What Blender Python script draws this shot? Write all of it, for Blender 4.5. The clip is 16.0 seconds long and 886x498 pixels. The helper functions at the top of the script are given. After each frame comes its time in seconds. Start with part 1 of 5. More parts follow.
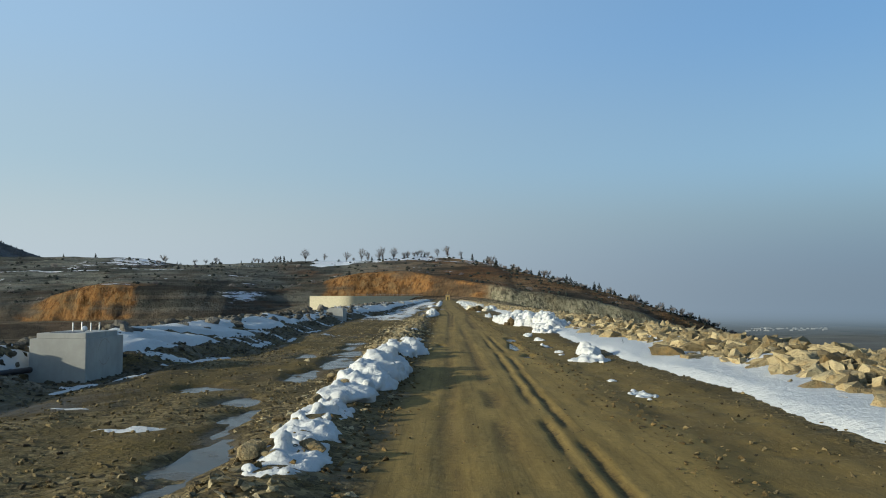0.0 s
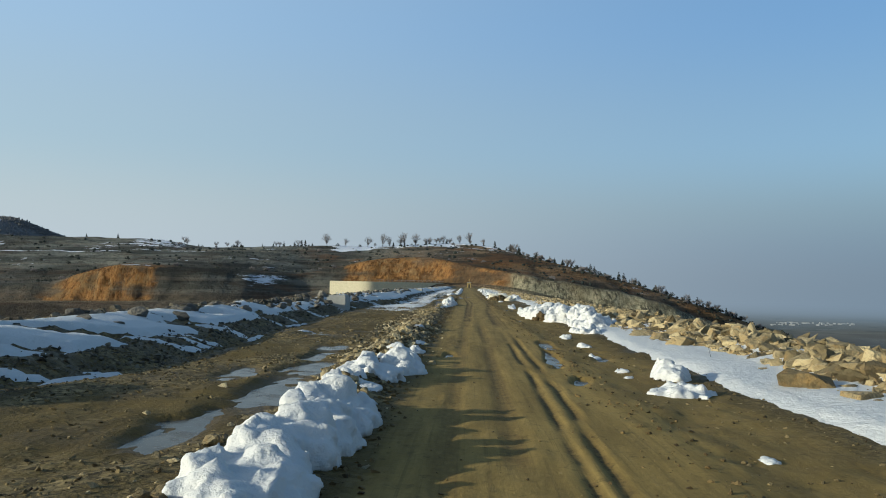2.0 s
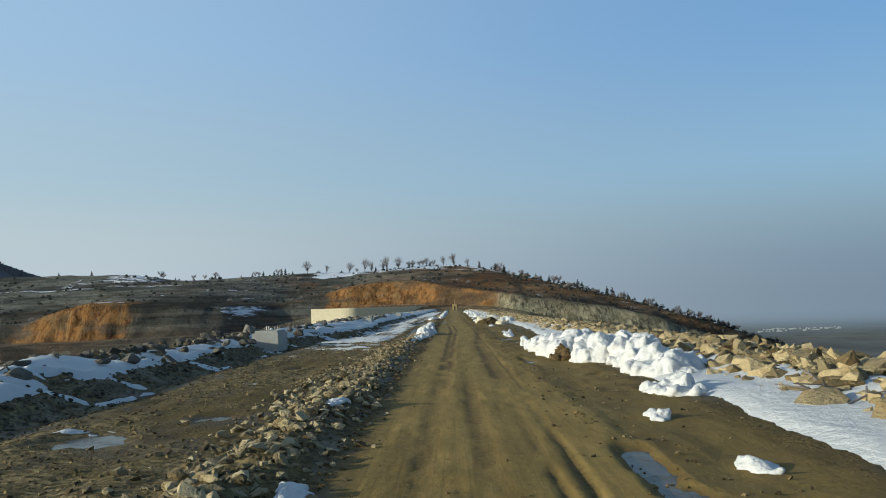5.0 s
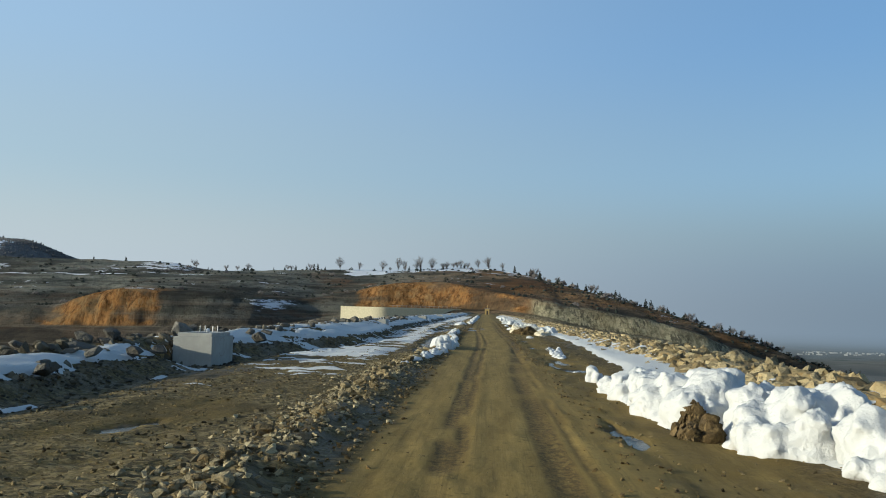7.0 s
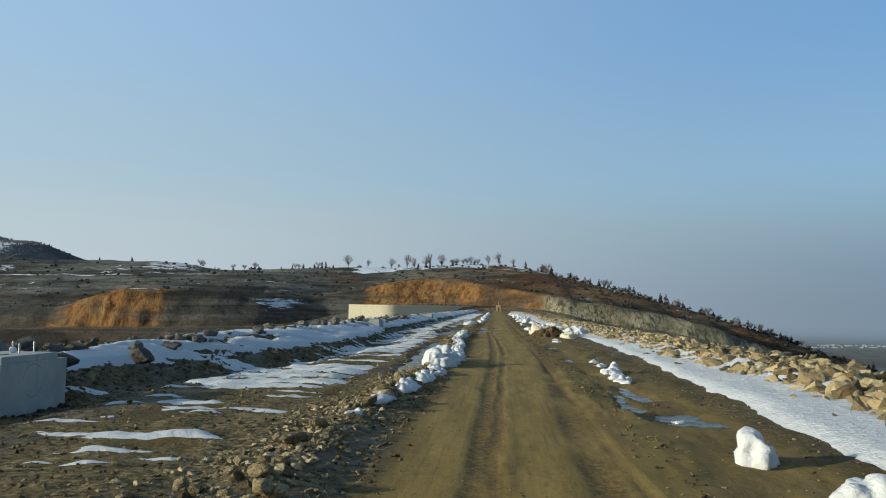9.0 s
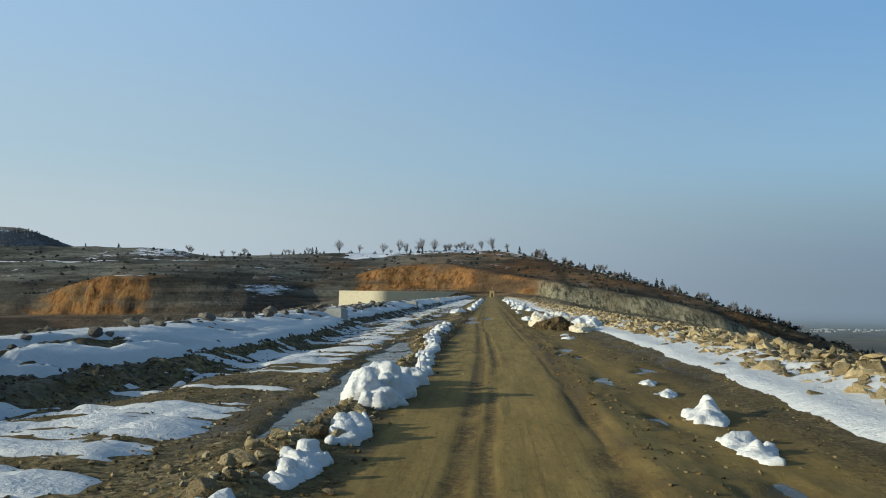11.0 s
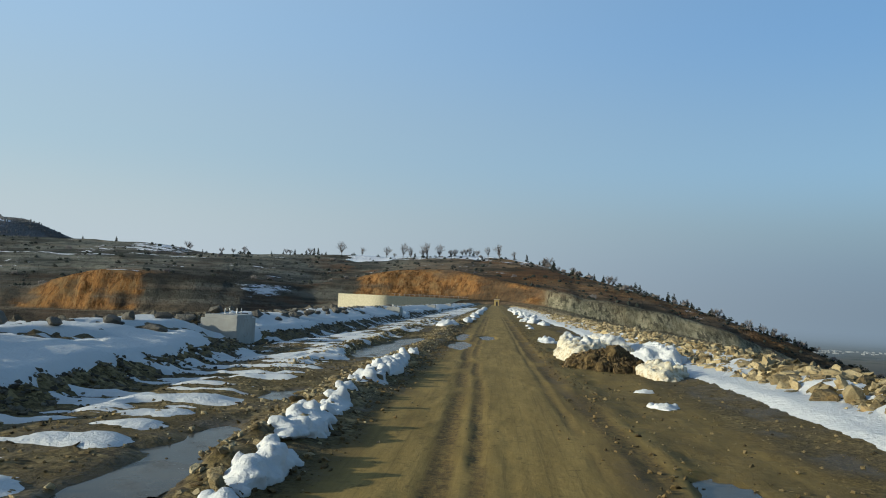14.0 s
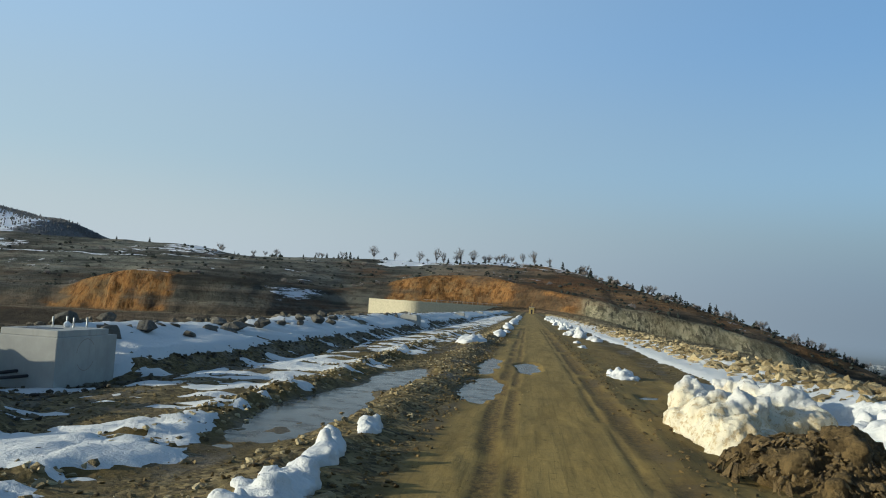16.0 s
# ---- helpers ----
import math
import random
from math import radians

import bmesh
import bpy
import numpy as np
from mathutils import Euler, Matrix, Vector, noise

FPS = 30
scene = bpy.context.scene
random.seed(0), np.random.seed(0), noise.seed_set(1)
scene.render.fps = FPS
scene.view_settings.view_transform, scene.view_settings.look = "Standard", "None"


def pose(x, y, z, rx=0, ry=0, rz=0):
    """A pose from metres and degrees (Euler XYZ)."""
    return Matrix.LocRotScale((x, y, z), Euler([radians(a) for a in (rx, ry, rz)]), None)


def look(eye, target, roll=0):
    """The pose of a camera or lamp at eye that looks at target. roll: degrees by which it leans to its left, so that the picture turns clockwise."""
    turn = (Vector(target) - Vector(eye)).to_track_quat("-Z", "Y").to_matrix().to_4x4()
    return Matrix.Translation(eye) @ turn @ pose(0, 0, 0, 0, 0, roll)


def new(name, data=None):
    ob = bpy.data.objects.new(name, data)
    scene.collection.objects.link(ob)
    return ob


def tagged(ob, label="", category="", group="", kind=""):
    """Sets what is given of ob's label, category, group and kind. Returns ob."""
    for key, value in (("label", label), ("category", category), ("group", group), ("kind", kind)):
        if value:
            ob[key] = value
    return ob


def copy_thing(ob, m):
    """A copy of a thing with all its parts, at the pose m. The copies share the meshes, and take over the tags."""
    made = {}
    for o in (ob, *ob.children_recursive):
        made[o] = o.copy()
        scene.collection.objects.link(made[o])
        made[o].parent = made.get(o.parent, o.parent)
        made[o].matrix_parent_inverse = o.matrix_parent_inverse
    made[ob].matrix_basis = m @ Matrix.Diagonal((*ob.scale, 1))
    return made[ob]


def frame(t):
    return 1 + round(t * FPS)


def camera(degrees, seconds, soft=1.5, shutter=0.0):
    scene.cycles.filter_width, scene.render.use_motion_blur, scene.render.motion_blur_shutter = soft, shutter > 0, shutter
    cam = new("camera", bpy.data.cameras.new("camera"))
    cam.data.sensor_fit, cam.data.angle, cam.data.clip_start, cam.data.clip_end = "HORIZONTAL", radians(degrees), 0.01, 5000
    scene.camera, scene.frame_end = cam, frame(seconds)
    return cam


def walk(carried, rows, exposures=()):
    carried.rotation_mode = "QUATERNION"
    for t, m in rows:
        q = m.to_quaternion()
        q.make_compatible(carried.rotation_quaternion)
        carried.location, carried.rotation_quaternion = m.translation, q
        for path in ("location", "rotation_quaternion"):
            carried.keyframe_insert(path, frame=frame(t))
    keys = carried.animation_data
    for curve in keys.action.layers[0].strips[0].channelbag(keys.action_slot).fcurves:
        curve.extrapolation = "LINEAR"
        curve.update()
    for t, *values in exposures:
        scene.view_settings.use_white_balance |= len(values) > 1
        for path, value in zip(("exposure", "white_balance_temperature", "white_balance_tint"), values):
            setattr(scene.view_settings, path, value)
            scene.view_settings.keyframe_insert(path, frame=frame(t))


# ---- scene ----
cam = camera(58.0, 16.0, soft=1.0)
PATH = [
    (0, pose(-0.001, 0.000, 1.251, 93.454, 0.000, 0.100)),
    (0.5, pose(0.046, 1.489, 1.258, 93.235, -0.381, 0.348)),
    (1, pose(0.096, 2.978, 1.274, 93.067, -0.357, 0.402)),
    (1.5, pose(0.156, 4.550, 1.286, 92.794, -0.673, 0.602)),
    (2, pose(0.205, 6.162, 1.287, 92.519, -1.139, 1.661)),
    (2.5, pose(0.243, 7.810, 1.282, 92.163, -0.629, 1.717)),
    (3, pose(0.279, 9.471, 1.295, 91.841, -0.333, 1.673)),
    (3.5, pose(0.297, 11.190, 1.297, 92.534, 0.932, 1.468)),
    (4, pose(0.318, 12.925, 1.315, 93.316, 1.443, 0.953)),
    (4.2, pose(0.328, 13.688, 1.315, 94.033, 1.994, 0.923)),
    (6.3, pose(0.603, 24.449, 1.303, 94.219, -0.299, 1.141)),
    (6.5, pose(0.602, 25.394, 1.305, 94.380, -0.623, 1.658)),
    (7, pose(0.587, 27.615, 1.321, 94.356, -1.507, 3.008)),
    (7.5, pose(0.566, 29.868, 1.342, 94.474, -1.840, 3.262)),
    (8, pose(0.535, 32.068, 1.333, 94.626, -1.059, 3.383)),
    (8.5, pose(0.505, 34.318, 1.332, 94.515, -0.613, 3.648)),
    (9, pose(0.430, 36.504, 1.350, 94.136, -0.822, 3.777)),
    (9.2, pose(0.413, 37.409, 1.348, 94.082, -0.754, 3.794)),
    (11.3, pose(0.576, 46.462, 1.335, 93.091, -0.526, 3.074)),
    (11.5, pose(0.600, 47.357, 1.349, 93.117, -0.361, 2.684)),
    (12, pose(0.645, 49.653, 1.342, 94.033, -1.334, 2.922)),
    (12.5, pose(0.652, 51.982, 1.308, 94.655, -2.790, 2.565)),
    (13, pose(0.663, 54.408, 1.269, 93.891, -1.925, 2.472)),
    (13.5, pose(0.671, 56.872, 1.266, 93.519, -2.551, 2.593)),
    (14, pose(0.669, 59.291, 1.261, 93.616, -2.681, 3.698)),
    (14.5, pose(0.643, 61.745, 1.278, 93.711, -3.141, 4.243)),
    (15, pose(0.607, 64.218, 1.277, 93.878, -3.052, 4.547)),
    (15.5, pose(0.528, 66.734, 1.290, 94.029, -4.202, 5.445)),
    (16, pose(0.415, 69.087, 1.311, 93.946, -3.703, 6.117)),
]
walk(cam, PATH, exposures=((0.0, 0.5, 5800.0, 3.0), (16.0, 0.5, 5800.0, 3.0)))

# ---- world, sun, exposure ----
SUN_AZ, SUN_EL = radians(200.0), radians(13.5)      # where the sun stands: counter-clockwise from east, and its height
sun_dir = Vector((math.cos(SUN_AZ) * math.cos(SUN_EL), math.sin(SUN_AZ) * math.cos(SUN_EL), math.sin(SUN_EL)))
world = bpy.data.worlds.new("world")
scene.world = world
world.use_nodes = True
wn = world.node_tree.nodes
sky = wn.new("ShaderNodeTexSky")
sky.sky_type = "NISHITA"
sky.sun_disc = False
sky.sun_elevation = SUN_EL
sky.sun_rotation = math.pi / 2 - SUN_AZ
sky.air_density, sky.dust_density, sky.ozone_density, sky.altitude = 1.15, 2.2, 2.5, 100
wn["Background"].inputs["Strength"].default_value = 0.125
world.node_tree.links.new(sky.outputs[0], wn["Background"].inputs["Color"])
lamp = bpy.data.lights.new("sun", "SUN")
lamp.energy, lamp.angle, lamp.color = 3.9, radians(0.8), (1.0, 0.885, 0.68)
sun = new("sun", lamp)
sun.matrix_world = look(sun_dir * 100, (0, 0, 0))

# ---- small tools ----
rng = np.random.default_rng(7)


def lattice(ix, iy, seed):
    h = (ix.astype(np.int64) * 374761393 + iy.astype(np.int64) * 668265263 + seed * 144269504) & 0xFFFFFFFF
    h = ((h ^ (h >> 13)) * 1274126177) & 0xFFFFFFFF
    return ((h ^ (h >> 16)) & 0xFFFFFF) / 0xFFFFFF


def vnoise(x, y, seed=0):
    """Smooth noise from 0 to 1, one bump a unit."""
    x, y = np.broadcast_arrays(np.asarray(x, float), np.asarray(y, float))
    ix, iy = np.floor(x), np.floor(y)
    fx, fy = x - ix, y - iy
    fx, fy = fx * fx * (3 - 2 * fx), fy * fy * (3 - 2 * fy)
    a, b = lattice(ix, iy, seed), lattice(ix + 1, iy, seed)
    c, d = lattice(ix, iy + 1, seed), lattice(ix + 1, iy + 1, seed)
    return (a + (b - a) * fx) * (1 - fy) + (c + (d - c) * fx) * fy


def fbm(x, y, seed=0, octaves=4):
    total, amp = 0.0, 0.5
    for o in range(octaves):
        total = total + amp * vnoise(x * 2 ** o, y * 2 ** o, seed + o * 17)
        amp *= 0.5
    return total / (1 - 0.5 ** octaves)


def smooth(a, b, v):
    t = np.clip((v - a) / (b - a), 0, 1)
    return t * t * (3 - 2 * t)


def grid_mesh(name, X, Y, Z, material, keep=None):
    """A sheet over the 2D arrays X, Y, Z; keep: which vertices stay."""
    n, m = X.shape
    idx = np.arange(n * m).reshape(n, m)
    quads = np.stack([idx[:-1, :-1], idx[1:, :-1], idx[1:, 1:], idx[:-1, 1:]], -1).reshape(-1, 4)
    co = np.stack([X, Y, Z], -1).reshape(-1, 3)
    if keep is not None:
        k = keep.reshape(-1)
        quads = quads[k[quads].any(1)]
        used = np.unique(quads)
        back = np.zeros(n * m, int)
        back[used] = np.arange(len(used))
        quads, co = back[quads], co[used]
    me = bpy.data.meshes.new(name)
    me.vertices.add(len(co))
    me.vertices.foreach_set("co", co.astype(np.float32).ravel())
    me.loops.add(len(quads) * 4)
    me.loops.foreach_set("vertex_index", quads.astype(np.int32).ravel())
    me.polygons.add(len(quads))
    me.polygons.foreach_set("loop_start", np.arange(0, len(quads) * 4, 4, dtype=np.int32))
    me.polygons.foreach_set("use_smooth", np.ones(len(quads), bool))
    me.update(calc_edges=True)
    me.validate()
    me.materials.append(material)
    return me


def mask_attribute(me, name, rgb):
    at = me.attributes.new(name, "FLOAT_COLOR", "POINT")
    at.data.foreach_set("color", np.concatenate([rgb, np.ones((len(rgb), 1))], 1).astype(np.float32).ravel())


def part(name, bm, material, parent, label=""):
    """One mesh object under a thing or a part."""
    me = bpy.data.meshes.new(name)
    bm.to_mesh(me)
    bm.free()
    me.materials.append(material)
    ob = new(name, me)
    ob.parent = parent
    return tagged(ob, label) if label else ob


def box_bm(x0, y0, z0, x1, y1, z1, bevel=0.0):
    bm = bmesh.new()
    bmesh.ops.create_cube(bm, size=1)
    bmesh.ops.scale(bm, vec=(x1 - x0, y1 - y0, z1 - z0), verts=bm.verts)
    bmesh.ops.translate(bm, vec=((x0 + x1) / 2, (y0 + y1) / 2, (z0 + z1) / 2), verts=bm.verts)
    if bevel:
        bmesh.ops.bevel(bm, geom=bm.edges[:], offset=bevel, segments=2, affect="EDGES", profile=0.6)
    return bm


# ---- materials ----
class Nodes:
    """A thin wrapper that keeps node materials short."""

    def __init__(self, name, rough=0.9, spec=0.3):
        self.mat = bpy.data.materials.new(name)
        self.mat.use_nodes = True
        self.t = self.mat.node_tree
        self.b = self.t.nodes["Principled BSDF"]
        self.b.inputs["Roughness"].default_value = rough
        self.b.inputs["Specular IOR Level"].default_value = spec
        self.co = self.t.nodes.new("ShaderNodeTexCoord").outputs["Object"]

    def link(self, a, b):
        self.t.links.new(a, b)

    def put(self, socket, value):
        if isinstance(value, bpy.types.NodeSocket):
            self.link(value, socket)
        elif isinstance(value, tuple) and len(value) == 3 and socket.type == "RGBA":
            socket.default_value = (*value, 1)
        else:
            socket.default_value = value

    def scaled(self, x, y, z):
        n = self.t.nodes.new("ShaderNodeMapping")
        n.inputs["Scale"].default_value = (x, y, z)
        self.link(self.co, n.inputs["Vector"])
        return n.outputs[0]

    def noise(self, scale, detail=5, rough=0.6, co=None):
        n = self.t.nodes.new("ShaderNodeTexNoise")
        n.inputs["Scale"].default_value, n.inputs["Detail"].default_value, n.inputs["Roughness"].default_value = scale, detail, rough
        self.link(co or self.co, n.inputs["Vector"])
        return n.outputs["Fac"]

    def cells(self, scale, out="Distance", co=None):
        n = self.t.nodes.new("ShaderNodeTexVoronoi")
        n.inputs["Scale"].default_value = scale
        self.link(co or self.co, n.inputs["Vector"])
        return n.outputs[out]

    def ramp(self, value, a, b, lo=0.0, hi=1.0):
        n = self.t.nodes.new("ShaderNodeMapRange")
        n.interpolation_type = "SMOOTHSTEP"
        self.link(value, n.inputs["Value"])
        for k, v in (("From Min", a), ("From Max", b), ("To Min", lo), ("To Max", hi)):
            n.inputs[k].default_value = v
        return n.outputs[0]

    def math(self, op, a, b):
        n = self.t.nodes.new("ShaderNodeMath")
        n.operation = op
        self.put(n.inputs[0], a)
        self.put(n.inputs[1], b)
        return n.outputs[0]

    def mix(self, fac, a, b):
        n = self.t.nodes.new("ShaderNodeMix")
        n.data_type = "RGBA"
        self.put(n.inputs[0], fac)
        self.put(n.inputs[6], a)
        self.put(n.inputs[7], b)
        return n.outputs[2]

    def mask(self, name):
        n = self.t.nodes.new("ShaderNodeAttribute")
        n.attribute_name = name
        s = self.t.nodes.new("ShaderNodeSeparateColor")
        self.link(n.outputs["Color"], s.inputs[0])
        return s.outputs

    def vary(self):
        return self.t.nodes.new("ShaderNodeObjectInfo").outputs["Random"]

    def island(self):
        return self.t.nodes.new("ShaderNodeNewGeometry").outputs["Random Per Island"]

    def bump(self, height, strength=0.5, distance=0.02, after=None):
        n = self.t.nodes.new("ShaderNodeBump")
        n.inputs["Strength"].default_value, n.inputs["Distance"].default_value = strength, distance
        self.link(height, n.inputs["Height"])
        if after:
            self.link(after, n.inputs["Normal"])
        return n.outputs[0]

    def done(self, color, normal=None, rough=None):
        self.put(self.b.inputs["Base Color"], color)
        if normal:
            self.link(normal, self.b.inputs["Normal"])
        if rough is not None:
            self.put(self.b.inputs["Roughness"], rough)
        return self.mat


def ground_material():
    n = Nodes("earth", 0.9, 0.2)
    m = n.mask("cover")                     # red: driven road, green: wet mud, blue: stony ground
    f = n.mask("fields")                    # red: the far plain, green: wheel tracks
    streak = n.noise(1.0, 8, 0.72, n.scaled(3.2, 0.35, 1))
    furrow = n.noise(1.0, 5, 0.7, n.scaled(3.0, 0.5, 1))
    fine = n.noise(17, 6, 0.7)
    broad = n.noise(0.55, 5, 0.65)
    earth = n.mix(n.ramp(broad, 0.3, 0.7), (0.04, 0.027, 0.006), (0.135, 0.092, 0.021))
    earth = n.mix(n.ramp(fine, 0.35, 0.65), n.mix(0.75, earth, (0.026, 0.018, 0.007)), earth)
    earth = n.mix(n.ramp(furrow, 0.52, 0.75, 0, 0.7), earth, (0.04, 0.027, 0.009))
    road = n.mix(n.ramp(streak, 0.28, 0.72), (0.195, 0.126, 0.03), (0.35, 0.236, 0.066))
    road = n.mix(n.ramp(fine, 0.45, 0.75, 0, 0.35), road, (0.13, 0.088, 0.022))
    tread = n.noise(1.0, 3, 0.6, n.scaled(9.0, 5.0, 1))
    road = n.mix(n.ramp(tread, 0.58, 0.72, 0, 0.4), road, (0.075, 0.053, 0.017))
    road = n.mix(n.ramp(broad, 0.5, 0.8, 0, 0.6), road, (0.15, 0.098, 0.024))
    lines = n.noise(1.0, 4, 0.75, n.scaled(22.0, 0.28, 1))
    road = n.mix(n.ramp(lines, 0.52, 0.68, 0, 0.42), road, (0.09, 0.062, 0.018))
    clumps = n.noise(6.5, 6, 0.75)
    road = n.mix(n.ramp(clumps, 0.58, 0.66, 0, 0.6), road, (0.085, 0.058, 0.017))
    # dark tread of the tracks; in the narrow ruts also their shade as colour
    tyre = n.math("MULTIPLY", f[1], n.ramp(n.noise(1.0, 5, 0.7, n.scaled(14.0, 7.0, 1)), 0.34, 0.56, 0.35, 1.0))
    road = n.mix(tyre, road, n.mix(n.ramp(fine, 0.4, 0.6), (0.06, 0.04, 0.014), (0.15, 0.092, 0.026)))
    col = n.mix(m[0], earth, road)
    stone = n.cells(15, "Color")
    ss = n.t.nodes.new("ShaderNodeSeparateColor")
    n.link(stone, ss.inputs[0])
    pebble = n.mix(ss.outputs[0], (0.03, 0.021, 0.009), (0.3, 0.222, 0.098))
    grit = n.cells(48, "Color")
    gs = n.t.nodes.new("ShaderNodeSeparateColor")
    n.link(grit, gs.inputs[0])
    rubbly = n.ramp(m[0], 0.0, 0.7, 1.0, 0.12)
    col = n.mix(n.math("MULTIPLY", rubbly, n.ramp(m[2], 0.0, 0.8, 0.3, 0.8)), col, n.mix(gs.outputs[0], (0.016, 0.011, 0.003), (0.19, 0.14, 0.048)))
    stony = n.math("MULTIPLY", m[2], n.ramp(n.noise(4.5, 5, 0.7), 0.38, 0.56))
    col = n.mix(stony, col, pebble)
    wet = n.math("MULTIPLY", m[1], n.ramp(n.noise(0.9, 6, 0.65), 0.3, 0.62, 0.15, 1.0))
    col = n.mix(wet, col, n.mix(0.3, (0.07, 0.046, 0.015), col))
    field = n.mix(n.ramp(n.noise(0.004, 5, 0.6, n.scaled(1, 0.35, 1)), 0.35, 0.65), (0.055, 0.06, 0.057), (0.125, 0.12, 0.102))
    field = n.mix(n.ramp(n.noise(0.012, 4, 0.6), 0.55, 0.7, 0, 0.8), field, (0.04, 0.05, 0.042))
    col = n.mix(f[0], col, field)
    h = n.bump(n.math("MULTIPLY", n.noise(45, 5, 0.75), n.ramp(m[0], 0, 1, 1.0, 0.35)), 0.45, 0.01)
    h = n.bump(n.math("MULTIPLY", n.noise(9, 6, 0.7), n.ramp(m[0], 0, 1, 1.0, 0.3)), 0.6, 0.045, h)
    h = n.bump(n.math("MULTIPLY", n.ramp(n.cells(15), 0.0, 0.5, 1, 0), n.ramp(m[0], 0, 0.6, 1.0, 0.0)), 0.5, 0.02, h)
    h = n.bump(n.math("MULTIPLY", streak, m[0]), 0.3, 0.025, h)
    return n.done(col, h, n.math("ADD", n.ramp(wet, 0.2, 1, 0.95, 0.52), n.math("MULTIPLY", m[0], 0.3)))


def snow_material(name="snow", dirt=0.25):
    n = Nodes(name, 0.65, 0.25)
    spots = n.ramp(n.noise(2.2, 6, 0.7), 0.64 - 0.2 * dirt, 0.84 - 0.12 * dirt, 0, min(0.75, dirt))
    grit = n.ramp(n.noise(26, 5, 0.75), 0.68 - 0.1 * dirt, 0.8 - 0.1 * dirt, 0, min(0.8, dirt * 1.3))
    col = n.mix(spots, (0.565, 0.556, 0.527) if dirt < 0.5 else (0.6, 0.54, 0.4), (0.5, 0.4, 0.23) if dirt < 0.5 else (0.42, 0.31, 0.15))
    if dirt > 0.5:
        col = n.mix(n.ramp(n.noise(9, 6, 0.75), 0.48, 0.62, 0, 0.75), col, (0.34, 0.24, 0.11))
        height = n.t.nodes.new("ShaderNodeSeparateXYZ")
        n.link(n.co, height.inputs[0])
        clean = n.math("ADD", height.outputs[2], n.math("MULTIPLY", n.noise(1.6, 4, 0.6), 0.9))
        col = n.mix(n.ramp(clean, 0.82, 1.0, 0, 0.95), col, (0.52, 0.505, 0.465))
    col = n.mix(grit, col, (0.16, 0.11, 0.05))
    h = n.bump(n.noise(6, 6, 0.65), 0.75, 0.07)
    h = n.bump(n.noise(30, 5, 0.7), 0.3, 0.016, h)
    return n.done(col, h)


def rock_material(name, dark, light, rust, single=True):
    n = Nodes(name, 0.88, 0.25)
    pick = n.vary() if single else n.island()
    col = n.mix(pick, dark, light)
    col = n.mix(n.ramp(n.noise(4, 6, 0.7), 0.45, 0.75, 0, 0.7), col, rust)
    col = n.mix(n.ramp(n.noise(18, 5, 0.7), 0.5, 0.8, 0, 0.6), col, (dark[0] * 0.5, dark[1] * 0.5, dark[2] * 0.5))
    h = n.bump(n.noise(10, 6, 0.7), 0.9, 0.06)
    h = n.bump(n.noise(3, 4, 0.6), 0.7, 0.15, h)
    return n.done(col, h)


def earth_material():
    n = Nodes("turned_earth", 0.95, 0.15)
    col = n.mix(n.ramp(n.noise(6, 6, 0.75), 0.35, 0.65), (0.055, 0.038, 0.017), (0.17, 0.115, 0.048))
    return n.done(col, n.bump(n.noise(22, 6, 0.75), 0.9, 0.05))


